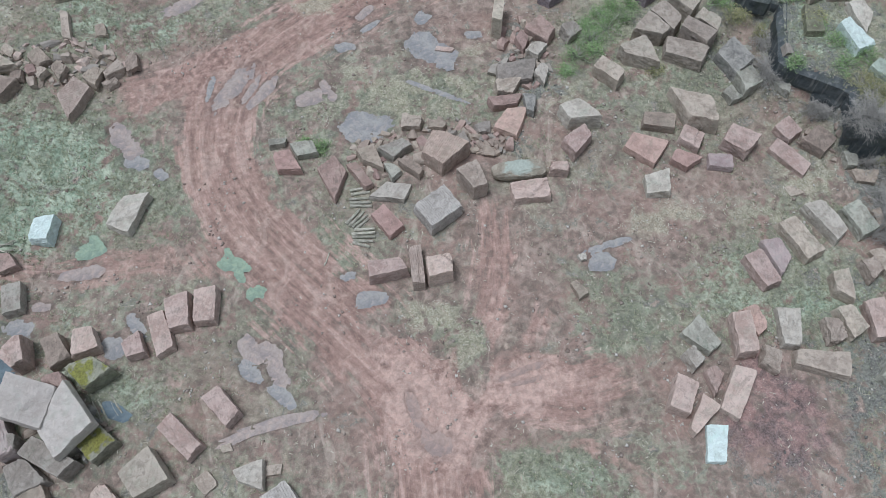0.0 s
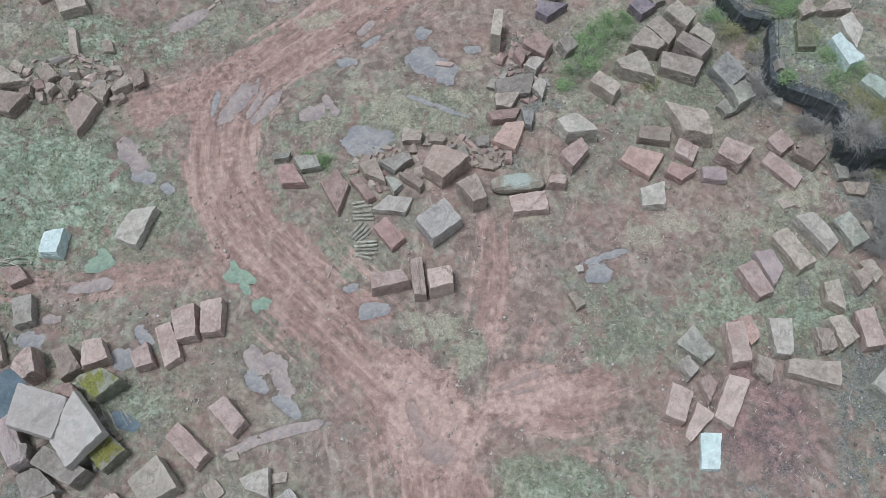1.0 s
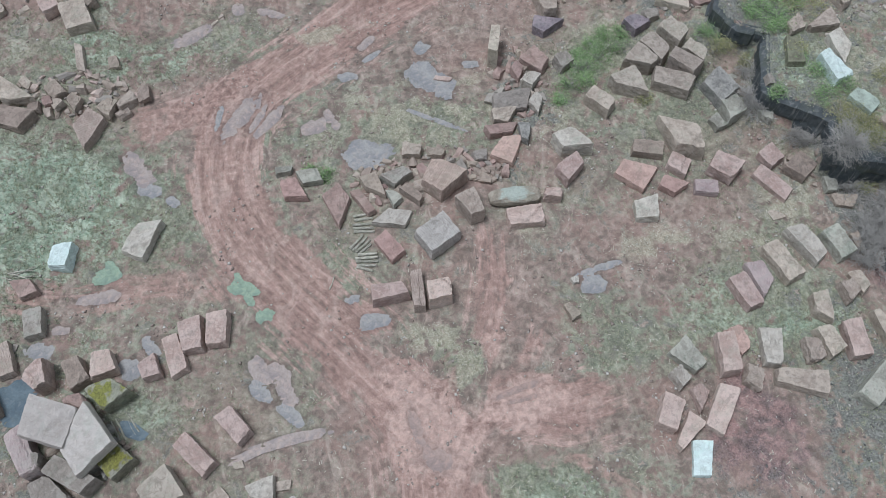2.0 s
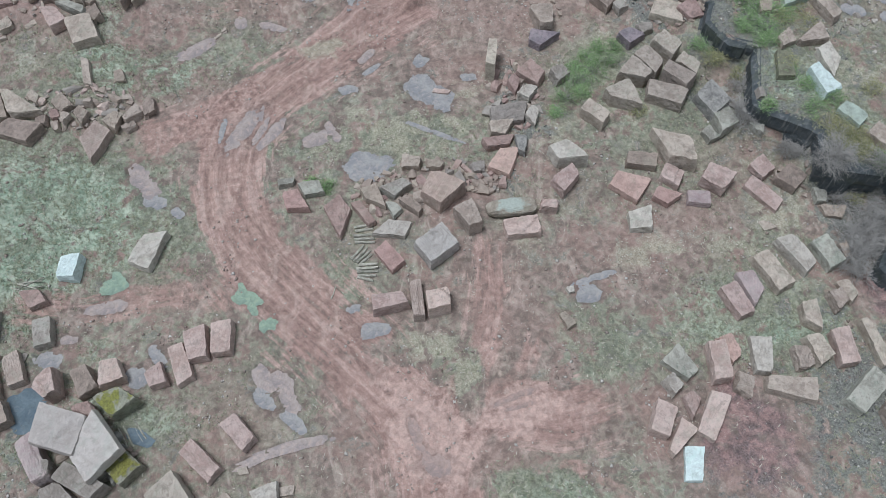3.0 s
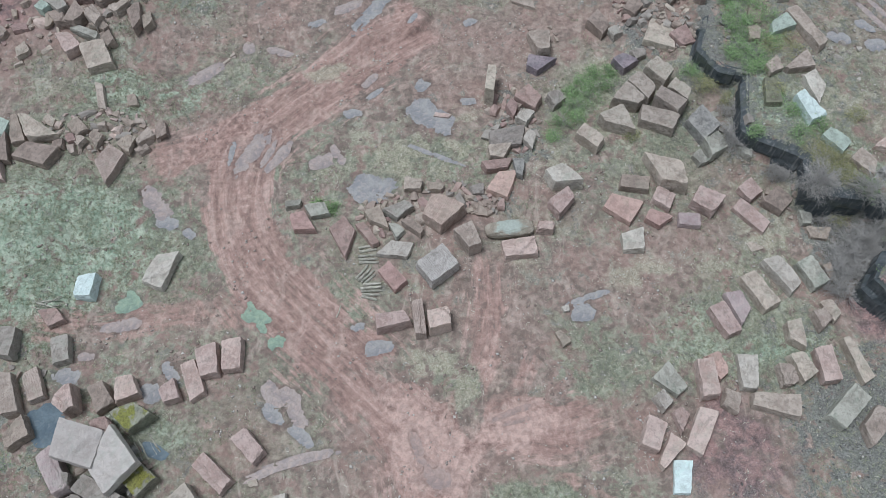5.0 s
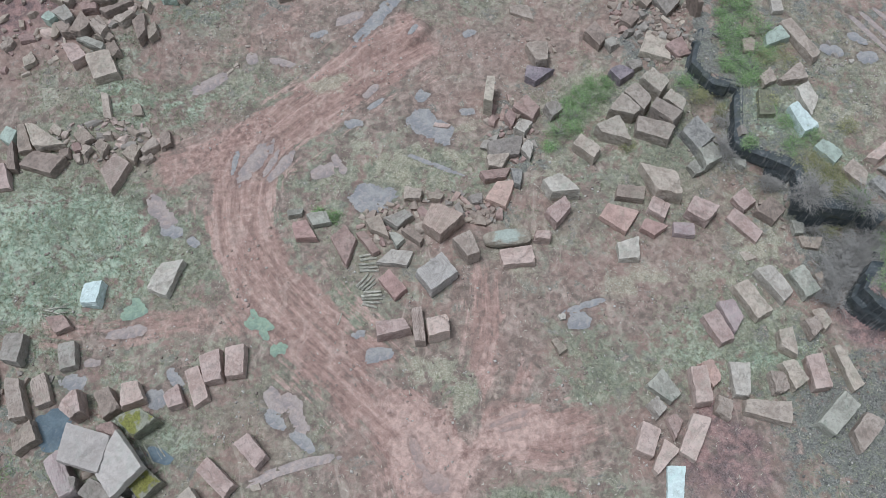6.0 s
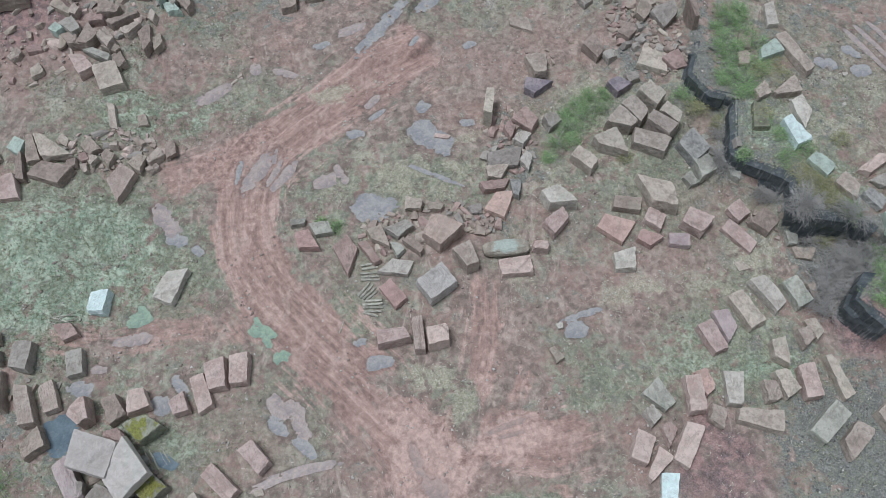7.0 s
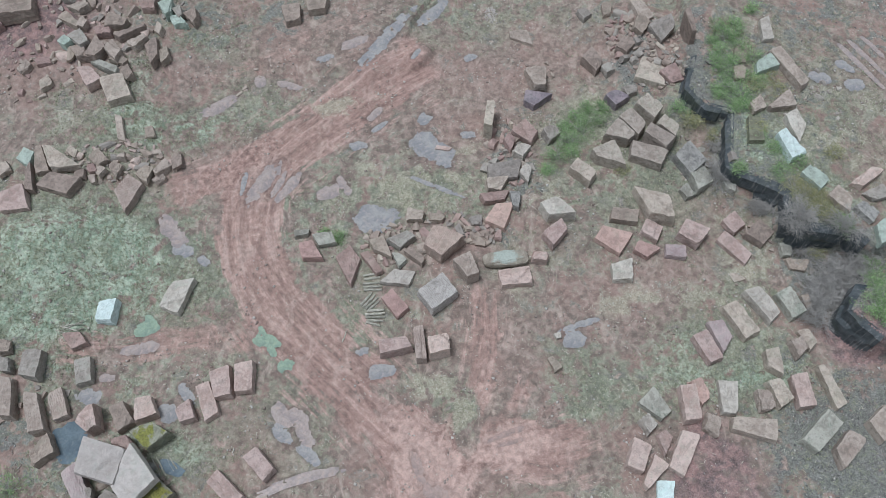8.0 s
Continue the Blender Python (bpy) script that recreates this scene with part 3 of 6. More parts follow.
pool(9.09, 20.20, 0.78, 0.58, -4, 'clear')
pool(-4.17, 18.15, 0.89, 0.48, 5, 'clear')
pool(-5.56, 19.60, 0.47, 0.29, 11, 'clear')
pool(-10.67, 15.25, 1.00, 0.50, 127, 'mud')
pool(-9.61, 15.04, 0.80, 0.43, -44, 'mud')
pool(-10.64, 14.00, 0.73, 0.39, -39, 'clear')
pool(-9.07, 13.72, 0.98, 0.42, -65, 'mud')
pool(-8.81, 12.61, 0.90, 0.31, -40, 'clear')
pool(-8.36, 11.28, 1.90, 0.25, 11, 'mud')
pool(-9.93, 10.73, 1.60, 0.16, 13, 'mud')
pool(-10.97, 10.26, 1.00, 0.12, 21, 'mud')
pool(-24.31, 13.76, 1.05, 1.19, 23, 'deep')
pool(-18.30, 15.57, 0.57, 0.69, 41, 'clear')
pool(-17.25, 16.80, 0.86, 0.34, -51, 'clear')
pool(-23.64, 16.79, 0.97, 0.53, -14, 'clear')
pool(-17.48, 11.88, 0.86, 0.34, -26, 'deep')


# ---------------------------------------------------------------- the ground: one sheet out to the horizon
def spread(low, high, pitch, far):
    core = list(np.arange(low, high + 1e-6, pitch))
    d = pitch
    before, after = [low], [high]
    while before[-1] > -far:
        d *= 1.45
        before.append(before[-1] - d)
    d = pitch
    while after[-1] < far:
        d *= 1.45
        after.append(after[-1] + d)
    return np.array(before[:0:-1] + core + after[1:])


# beds of fallen straw: centre, half sizes
STRAW_BEDS = ((-1.6, 32.4, 4.5, 2.2), (-0.8, 17.0, 2.6, 1.2), (1.5, 15.2, 1.0, 1.8), (22.5, 28.6, 3.0, 1.5), (12.2, 40.9, 3, 1.5), (2.3, 35.3, 2.5, 3), (-3.4, 34.6, 3, 1.5), (-9.4, 30.9, 2, 2), (20.5, 23.5, 2.5, 1.5), (22.5, 25.7, 2, 1.5), (7.8, 31.8, 2, 1.5), (-8.2, 41.5, 3, 1.5), (31.0, 36.5, 3, 4), (13.9, 22.7, 3, 1.5), (6.1, 25.5, 2, 2), (28.0, 34.4, 3, 2.5))


def in_straw(x, y):
    return sum(bump(x, y, cx, cy, rx, ry, 1.0) for cx, cy, rx, ry in STRAW_BEDS) * step(0.35, 0.65, fbm(x, y, 1.4, 29, 4))


def make_ground():
    gx, gy = spread(-42, 44, 0.14, 900), spread(4, 58, 0.14, 900)
    x, y = np.meshgrid(gx, gy)
    z = land(x, y)
    up = step(-0.3, 0.5, terrace_side(x, y))
    near = step(70, 45, np.abs(x)) * step(90, 60, np.abs(y - 25))
    rag = fbm(x, y, 1.3, 21, 4) - 0.5
    coarse = fbm(x, y, 5.5, 31, 4)
    mud = np.zeros(x.shape)
    rut, second, across, along = np.zeros(x.shape), np.zeros(x.shape), np.zeros(x.shape), np.zeros(x.shape)
    for width, strength, line in TRACKS:
        d, run = along_line(x, y, line)
        total = float(np.hypot(*np.diff(line, axis=0).T).sum())
        ends = step(0.0, 3.0, run) * step(total, total - 3.0, run)
        bands = 0.5 + 1.6 * (fbm(d + 0.5 * fbm(run, d * 0.3, 2.2, 5, 3), run * 0.07, 0.55, 51, 3) - 0.5)
        r = np.abs(d) / width + rag * 0.6
        inside = np.maximum(step(0.95, 0.55, r), 0.30 * step(1.7, 0.6, r)) * strength * ends
        hold = step(2.6, 1.0, r) * ends * min(1.0, strength * 1.3)
        more = hold > rut
        second = np.where(more, rut, np.maximum(second, hold))
        rut, across, along = np.where(more, hold, rut), np.where(more, d, across), np.where(more, run, along)
        z = z + ends * step(1.8, 0.8, r) * strength * (0.20 * (bands - 0.5) - 0.04)
        mud = np.maximum(mud, np.minimum(inside, 1))
    rut = rut * step(0.0, 0.4, rut - second)
    # bare red soil between the tracks
    mottle = 0.45 + 0.85 * fbm(x, y, 2.3, 61, 4)
    bare = np.zeros(x.shape)
    for cx, cy, rx, ry, amount, turn in PATCHES["soil"]:
        bare = np.maximum(bare, bump(x, y, cx, cy, rx, ry, amount, turn) * mottle)
    for cx, cy, rx, ry, amount, turn in PATCHES["cover"]:
        veil_here = 1 - amount * step(0.28, 0.50, bump(x, y, cx, cy, rx, ry, 1.0, turn) + 0.5 * rag)
        mud, bare = mud * veil_here, bare * veil_here
    mud, bare = mud * near, bare * near
    grass = 0.14 + 0.95 * (coarse - 0.28)
    for cx, cy, rx, ry, amount, turn in PATCHES["turf"]:
        grass = grass + bump(x, y, cx, cy, rx, ry, amount, turn)
    lush = np.zeros(x.shape)
    mottle = 0.45 + fbm(x, y, 2.0, 67, 4)
    for cx, cy, rx, ry, amount, turn in PATCHES["lush"]:
        lush = np.maximum(lush, bump(x, y, cx, cy, rx, ry, amount, turn) * mottle)
    grit_and_shade = np.zeros(x.shape)
    mottle = 0.5 + fbm(x, y, 1.2, 71, 4)
    for cx, cy, rx, ry, amount, turn in PATCHES["grit_and_shade"]:
        grit_and_shade = np.maximum(grit_and_shade, bump(x, y, cx, cy, rx, ry, amount, turn) * mottle)
    brink = terrace_side(x, y)
    grit_and_shade = np.maximum(grit_and_shade, 1.0 * step(3.0, 0.4, brink) * step(-0.5, 0.0, brink) * mottle * step(52, 44, y))
    plum = (bump(x, y, 17.4, 11.2, 3.1, 3.4, 1.3) + bump(x, y, -35.5, 49.5, 6.5, 4.5, 2.0) + bump(x, y, 28.2, 19.2, 2.2, 1.4, 1.5, -25)) * (0.35 + fbm(x, y, 1.5, 73, 4))
    grass = grass - 0.8 * np.clip(plum, 0, 1)
    z = z + (0.10 * (fbm(x, y, 1.1, 81, 4) - 0.5) + 0.07 * (fbm(x, y, 0.45, 83, 2) - 0.5)) * near
    pan = 0.35 + fbm(x, y, 1.3, 77, 4)
    silt = (bump(x, y, -1.7, 12.8, 2.8, 1.6, 1.3, -52) + bump(x, y, -0.4, 10.2, 2.0, 1.5, 1.2) + bump(x, y, 4.6, 12.8, 3.0, 1.3, 1.1, 8) + bump(x, y, 3.0, 16.0, 0.7, 2.2, 0.5, 8)
            + bump(x, y, -13.6, 28.6, 0.8, 2.6, 0.45, 5) + bump(x, y, -10.5, 38.6, 3.0, 0.7, 0.4, 42)) * pan
    least, level, keep = np.full(x.shape, 99.0), np.zeros(x.shape), np.zeros(x.shape)
    for cx, cy, a, b, turn, sort, here, order in POOLS:
        reach = 2.2 * max(a, b) + 1.5
        cut = (slice(*np.searchsorted(gy, (cy - reach, cy + reach))), slice(*np.searchsorted(gx, (cx - reach, cx + reach))))
        px, py = x[cut], y[cut]
        c, s = math.cos(radians(turn)), math.sin(radians(turn))
        u, v = (px - cx) * c + (py - cy) * s, -(px - cx) * s + (py - cy) * c
        wob = (0.6 if b < 0.35 else 1.0) * (fbm(px, py, 0.35 + 0.5 * b, 91, 4) - 0.5)
        r = (np.abs(u / a) ** 2.8 + np.abs(v / b) ** 2.8) ** (1 / 2.8) + wob
        away = np.hypot(np.maximum(np.abs(u) - a, 0), np.maximum(np.abs(v) - b, 0))
        level[cut] = np.where(r < least[cut], here, level[cut])
        least[cut] = np.minimum(least[cut], r)
        keep[cut] = np.maximum(keep[cut], step(1.1, 0.35, away))
        if sort == "silt":
            silt[cut] = np.maximum(silt[cut], step(2.2, 1.0, r))
    shape = level - 0.12 + 0.12 * step(0.70, 1.15, least) + 0.03 * step(1.1, 1.7, least) + 0.11 * (fbm(x, y, 0.42, 97, 5) - 0.5) + 0.09 * step(0.65, 0.73, fbm(x, y, 0.34, 99, 3))
    z = z * (1 - keep) + shape * keep
    damp = step(1.9, 0.9, least) * 0.9
    mesh = bpy.data.meshes.new("ground")
    rows, cols = x.shape
    mesh.vertices.add(rows * cols)
    mesh.vertices.foreach_set("co", np.stack([x, y, z], -1).astype(np.float32).ravel())
    i = np.arange(rows * cols).reshape(rows, cols)
    quads = np.stack([i[:-1, :-1], i[:-1, 1:], i[1:, 1:], i[1:, :-1]], -1).reshape(-1, 4)
    mesh.loops.add(quads.size)
    mesh.loops.foreach_set("vertex_index", quads.ravel().astype(np.int32))
    mesh.polygons.add(len(quads))
    mesh.polygons.foreach_set("loop_start", (np.arange(len(quads)) * 4).astype(np.int32))
    mesh.polygons.foreach_set("loop_total", np.full(len(quads), 4, np.int32))
    mesh.polygons.foreach_set("use_smooth", np.ones(len(quads), bool))
    mesh.update(calc_edges=True)
    for name, value in (("mud", mud), ("bare", bare), ("grass", grass), ("lush", lush), ("grit_and_shade", grit_and_shade), ("plum", plum), ("rut", rut), ("across", across), ("along", along), ("damp", damp), ("silt", silt), ("strawy", in_straw(x, y))):
        mesh.attributes.new(name, "FLOAT", "POINT").data.foreach_set("value", value.astype(np.float32).ravel())
    mesh.materials.append(GROUND)
    tagged(new("ground", mesh), "red sandy quarry ground with ruts, thin grass and puddles", "ground", kind="structure")
    return gx, gy, z, mud, grass, lush, grit_and_shade, damp


# spots of bare soil, turf, greener turf and grey grit, some of it painted shade: centre, half sizes, amount, turn
patch("soil", 0.3, 11, 6, 3.0, 1.3)
patch("soil", 34, 33, 4, 4, 0.7)
patch("soil", 35, 41, 5, 4, 0.7)
patch("soil", 6, 11.8, 4.5, 2.0, 0.9)
patch("soil", -3, 15, 3.5, 2, 0.8, -35)
patch("soil", 12.5, 22.8, 5, 2.6, 0.95, 15)
patch("soil", 21.4, 30.3, 1.9, 0.9, 1.0, -15)
patch("soil", 17, 25.5, 4, 2, 0.85, 20)
patch("soil", 0, 44.5, 11, 3.2, 0.95, -14)
patch("soil", 1.5, 39, 4, 4, 0.8)
patch("soil", -13.5, 47.5, 4, 2.0, 0.8, 35)
patch("soil", 10, 46, 6, 4, 0.75)
patch("soil", -12, 13, 4, 4, 0.55)
patch("soil", -19, 35.5, 6, 2.5, 0.8, 20)
patch("soil", 20, 30, 6, 2, 0.6)
patch("soil", 4, 20, 3.2, 5, 0.65)
patch("soil", -32, 45, 6, 6, 0.8)
patch("soil", 6, 27.5, 5, 2.2, 0.6)
patch("soil", 29, 20, 3, 1.6, 0.8, -20)
patch("soil", -17, 21, 5, 1.5, 0.6)
patch("soil", 30, 45, 8, 8, 0.4)
patch("soil", -13, 46, 8, 3, 0.6, 20)
patch("soil", 7, 40, 4, 6, 0.6)
patch("soil", -6, 25, 3.5, 2.5, 0.5)
patch("soil", 10.5, 13.5, 3, 2, 0.6)
patch("cover", 1.5, 14.6, 1.0, 2.4, 0.75)
patch("cover", 5.6, 8.2, 3.4, 1.3, 0.95, -8)
patch("cover", -1.5, 16.9, 2.7, 1.3, 0.8)
patch("cover", 9.9, 16.1, 3.0, 1.4, 0.8, 13)
patch("cover", 10.0, 20.5, 3.2, 1.6, 0.7, 9)
patch("cover", -1.6, 32.6, 5.0, 2.4, 0.9, 4)
patch("cover", -8.0, 30.5, 1.8, 2.6, 0.7)
patch("cover", -26, 25, 8, 4, 0.9, 5)
patch("cover", -20.4, 37.8, 3.4, 1.3, 0.8, 18)
patch("cover", -17.5, 26.0, 1.6, 3.0, 0.8, 15)
patch("turf", 1.5, 14.6, 1.3, 2.6, 0.2)
patch("turf", -1.6, 32.6, 5.0, 2.4, 0.3, 4)
patch("turf", 9.9, 16.1, 3.0, 1.4, 0.3, 13)
patch("turf", -17.5, 26.0, 1.6, 3.0, 0.5, 15)
patch("lush", -30.3, 40.5, 1.6, 1.9, 1.2)
patch("lush", -18.2, 48.2, 3.8, 1.5, 0.8, 35)
patch("lush", 5.8, 8.0, 2.5, 1.0, 0.7)
patch("lush", -20.3, 14.0, 3.0, 1.2, 0.5)
patch("soil", 20.4, 36.2, 1.4, 2.6, 0.9)
patch("soil", 23.0, 29.8, 1.8, 0.9, 0.8, -30)
patch("turf", -27, 25, 7, 6, 0.9)
patch("turf", -3, 32.5, 7, 3, 0.45)
patch("turf", -7, 22, 3, 3, 0.3)
patch("turf", 9.5, 17, 2.5, 4, 0.3)
patch("turf", 18, 19, 5, 4, 0.3)
patch("turf", 5, 8, 4, 1.5, 0.7)
patch("turf", -12, 41, 6, 3, 0.35, 20)
patch("turf", 16, 34, 7, 5, 0.45)
patch("turf", 13, 41, 5, 4, 0.3)
patch("turf", 9, 38, 3, 3, 0.4)
patch("turf", 24, 12, 5, 4, 0.3)
patch("turf", -25, 36, 5, 5, 0.25)
patch("turf", 28, 36, 8, 10, 0.35)
patch("turf", -18, 12, 3, 3, 0.4)
patch("turf", 1, 16, 2, 2.2, 0.35)
patch("turf", 13, 23.5, 6, 3.5, -0.35, 15)
patch("lush", 29.5, 22, 2.5, 3, 1.1)
patch("lush", -27.5, 25.6, 7.0, 4.6, 1.9, 5)
patch("lush", -25, 40, 2.2, 2.2, 1.2)
patch("lush", -20, 38.5, 4, 1.6, 1.1, 15)
patch("lush", -24.5, 44, 2, 2, 0.8)
patch("lush", -13, 31, 1.5, 3, 0.5)
patch("lush", 27, 30, 3, 2, 0.7)
patch("lush", 23, 37, 2, 5, 0.8)
patch("lush", 17, 20, 3, 2, 0.5)
patch("lush", 9.5, 37, 2, 2.5, 0.6)
patch("grit_and_shade", 27, 12, 5.5, 5, 1.6)
# laid on thickly, so the bank's shade is in the ground colour
patch("grit_and_shade", 30.5, 22.2, 3.0, 3.2, 1.5)
patch("grit_and_shade", 33, 47, 9, 6, 0.55)
patch("grit_and_shade", -20, 50, 12, 3, 0.5)
patch("grit_and_shade", 27.0, 25.6, 2.6, 2.0, 1.4)
patch("grit_and_shade", 4.0, 28.8, 3.0, 1.3, 0.6)
patch("lush", 24, 33.5, 2.2, 3, 0.8)
patch("lush", 27.5, 29, 2.5, 1.6, 0.9)
patch("turf", 25, 34, 4, 5, 0.5)
patch("grit_and_shade", 17.5, 8.5, 3, 2.5, 0.55)
patch("grit_and_shade", 22.5, 41, 2.5, 5, 1.0)
# darkens the ground for the shaded gaps between the stones
patch("grit_and_shade", 17, 44, 3, 5, 0.75)
patch("grit_and_shade", 18, 35, 3, 2, 0.4)
patch("grit_and_shade", -30, 15, 3, 4, 0.65)
patch("grit_and_shade", -24, 10.5, 4, 3.5, 0.3)
patch("lush", -16.5, 12.6, 2.6, 1.4, 0.7)
patch("lush", -26, 11.5, 3, 3, 0.55)
patch("turf", -16.5, 12.6, 3, 1.8, 0.4)
patch("lush", -25.5, 18.8, 3.0, 0.9, 0.7)
patch("lush", -20.5, 17.2, 2.5, 0.8, 0.6)
patch("lush", 21.5, 17.3, 4.0, 1.3, 0.75, 10)
patch("lush", 16.5, 17.5, 2.5, 1.2, 0.5)
patch("turf", 20, 17.5, 5, 1.6, 0.5)
patch("grit_and_shade", 23.5, 27.5, 3, 2.2, 0.5)
# dark ground colour in place of shade between the heaped stones
patch("grit_and_shade", 6.3, 34.5, 2, 4, 0.85)
patch("grit_and_shade", 25, 32, 3, 4, 0.7)
patch("grit_and_shade", 27, 39, 6, 8, 0.5)
patch("grit_and_shade", 22.5, 35, 1.5, 2, 0.7)
GX, GY, GZ, MUD, GRASS, LUSHNESS, GRIT_AND_SHADE, DAMP = make_ground()


def field(values, x, y):
    """A value of the ground sheet at a place."""
    i = min(max(int(np.searchsorted(GX, x)) - 1, 0), len(GX) - 2)
    j = min(max(int(np.searchsorted(GY, y)) - 1, 0), len(GY) - 2)
    u, v = (x - GX[i]) / (GX[i + 1] - GX[i]), (y - GY[j]) / (GY[j + 1] - GY[j])
    return float((values[j, i] * (1 - u) + values[j, i + 1] * u) * (1 - v) + (values[j + 1, i] * (1 - u) + values[j + 1, i + 1] * u) * v)


def floor_at(x, y):
    return field(GZ, x, y)


def make_pool(x, y, a, b, turn, sort, level, order):
    bm = bmesh.new()
    ring = []
    for k in range(40):
        w = 2 * math.pi * k / 40
        r = 1.25 + 0.12 * math.sin(3 * w + x) + 0.08 * math.sin(5 * w + y)
        ring.append(bm.verts.new((a * r * math.cos(w), b * r * math.sin(w), 0)))
    bm.faces.new(ring)
    mesh = bpy.data.meshes.new("puddle")
    bm.to_mesh(mesh)
    bm.free()
    mat, label = WATERS[sort]
    mesh.materials.append(mat)
    ob = new("puddle", mesh)
    ob.matrix_basis = pose(x, y, level - 0.015 + 0.003 * order, 0, 0, turn)
    tagged(ob, label, "puddle", kind="structure")


for row in POOLS:
    make_pool(*row)


def make_face(first, last):
    """A dark quarried face below the terrace's brink, its shade partly in its colour."""
    line = []
    for p, q in zip(first, last):
        n = max(2, int(np.hypot(*(q - p)) / 0.16))
        line += [p + (q - p) * k / n for k in range(n)]
    line = np.array(line)
    d = np.gradient(line, axis=0)
    d /= np.hypot(d[:, 0], d[:, 1])[:, None]
    out = np.stack([d[:, 1], -d[:, 0]], -1) * -1.0
    levels = np.linspace(-0.5, 1.0, 15)
    bm = bmesh.new()
    grid = []
    for i, (p, o) in enumerate(zip(line, out)):
        column = []
        top = float(land(np.array([p[0] + o[0] * 0.6]), np.array([p[1] + o[1] * 0.6]))[0]) + 0.02
        for f in levels:
            z = f * top if f > 0 else f
            blocky = noise.cell(Vector((p[0] * 0.6, p[1] * 0.6, z * 0.7)))
            push = -0.12 - 0.16 * blocky - 0.05 * noise.noise(Vector((p[0] * 1.7, p[1] * 1.7, z * 2.0))) - 0.10 * (1 - max(f, 0))
            if f > 0.97:
                push = 0.35
            column.append(bm.verts.new((p[0] + o[0] * push, p[1] + o[1] * push, z)))
        grid.append(column)
    for a, b in zip(grid[:-1], grid[1:]):
        for k in range(len(levels) - 1):
            bm.faces.new((a[k], a[k + 1], b[k + 1], b[k]))
    mesh = bpy.data.meshes.new("rock_face")
    bm.to_mesh(mesh)
    bm.free()
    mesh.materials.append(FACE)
    tagged(new("rock_face", mesh), "dark wet quarried rock face below the upper terrace, shade in its colour", "rock face", kind="structure")


make_face(TERRACE[3:14], TERRACE[4:15])
make_face(TERRACE[15:19], TERRACE[16:20])

# ---------------------------------------------------------------- stone blocks
def block_mesh(name, l, w, h, skew, k1, k2, seed, sink=0.25, chips=4, rough=1.0, rounded=0.010, deep=0.18):
    """A quarried block: its top a four-sided outline of that length, width, skew and taper; corners knocked off, faces uneven."""
    rnd = random.Random(seed)
    bm = bmesh.new()
    bmesh.ops.create_cube(bm, size=2.0)
    bmesh.ops.subdivide_edges(bm, edges=bm.edges[:], cuts=11, use_grid_fill=True)
    size = min(l, w, h + sink)
    cuts = []
    for _ in range(chips):
        n = Vector((rnd.choice((-1, 1)) * rnd.uniform(0.2, 1), rnd.choice((-1, 1)) * rnd.uniform(0.2, 1), rnd.uniform(0.1, 1.0))).normalized()
        reach = abs(n.x) * l / 2 + abs(n.y) * w / 2 + abs(n.z) * h / 2
        cuts.append((n, reach - size * rnd.uniform(0.03, deep)))
    shift = Vector((rnd.uniform(-50, 50), rnd.uniform(-50, 50), rnd.uniform(-50, 50)))
    way = rnd.uniform(0, 2 * math.pi)
    ledge = (math.cos(way), math.sin(way), rnd.uniform(0.15, 0.75), rnd.choice((0.0, 0.06, 0.10, 0.16)) * min(1.0, h))
    for v in bm.verts:
        u, t, s = v.co
        soft = max(0.0, (abs(u) ** 7 + abs(t) ** 7 + abs(s) ** 7) - 1.0)
        keep = 1.0 - rounded * soft if rounded < 0.12 else (abs(u) ** 3.2 + abs(t) ** 3.2 + abs(s) ** 3.2) ** (-1 / 3.2)
        p = Vector((u * l / 2 * keep, t * w / 2 * keep, s * h / 2 * keep))
        for n, reach in cuts:
            over = p.dot(n) - reach
            if over > 0:
                p -= n * over
        over = (u * ledge[0] + t * ledge[1] - ledge[2] + 0.25 * noise.noise(p * 2.2 + shift)) * 7
        if s > 0.6 and over > 0:
            p.z -= ledge[3] * min(1.0, over)
        q = p * 1.3 + shift
        wob = Vector((noise.noise(q), noise.noise(q + Vector((9, 3, 1))), noise.noise(q + Vector((2, 7, 5)))))
        fine = Vector((noise.noise(q * 3.7), noise.noise(q * 3.7 + Vector((9, 3, 1))), noise.noise(q * 3.7 + Vector((2, 7, 5)))))
        chip = Vector((noise.noise(q * 8.3), noise.noise(q * 8.3 + Vector((9, 3, 1))), noise.noise(q * 8.3 + Vector((2, 7, 5)))))
        p += (wob * 0.05 + fine * 0.034 + chip * 0.032) * rough * min(1.0, size)
        uu, tt = 2 * p.x / l, 2 * p.y / w
        flare = 1.0 + 0.05 * (0.5 - p.z / h)
        v.co = ((p.x + tt * skew / 2 + uu * tt * k1) * flare, (p.y + uu * tt * k2) * flare, p.z + h / 2 if p.z > -h * 0.45 else p.z + h / 2 - sink)
    bmesh.ops.recalc_face_normals(bm, faces=bm.faces[:])
    mesh = bpy.data.meshes.new(name)
    bm.to_mesh(mesh)
    bm.free()
    return mesh


COUNT = [0]
PLACED = []


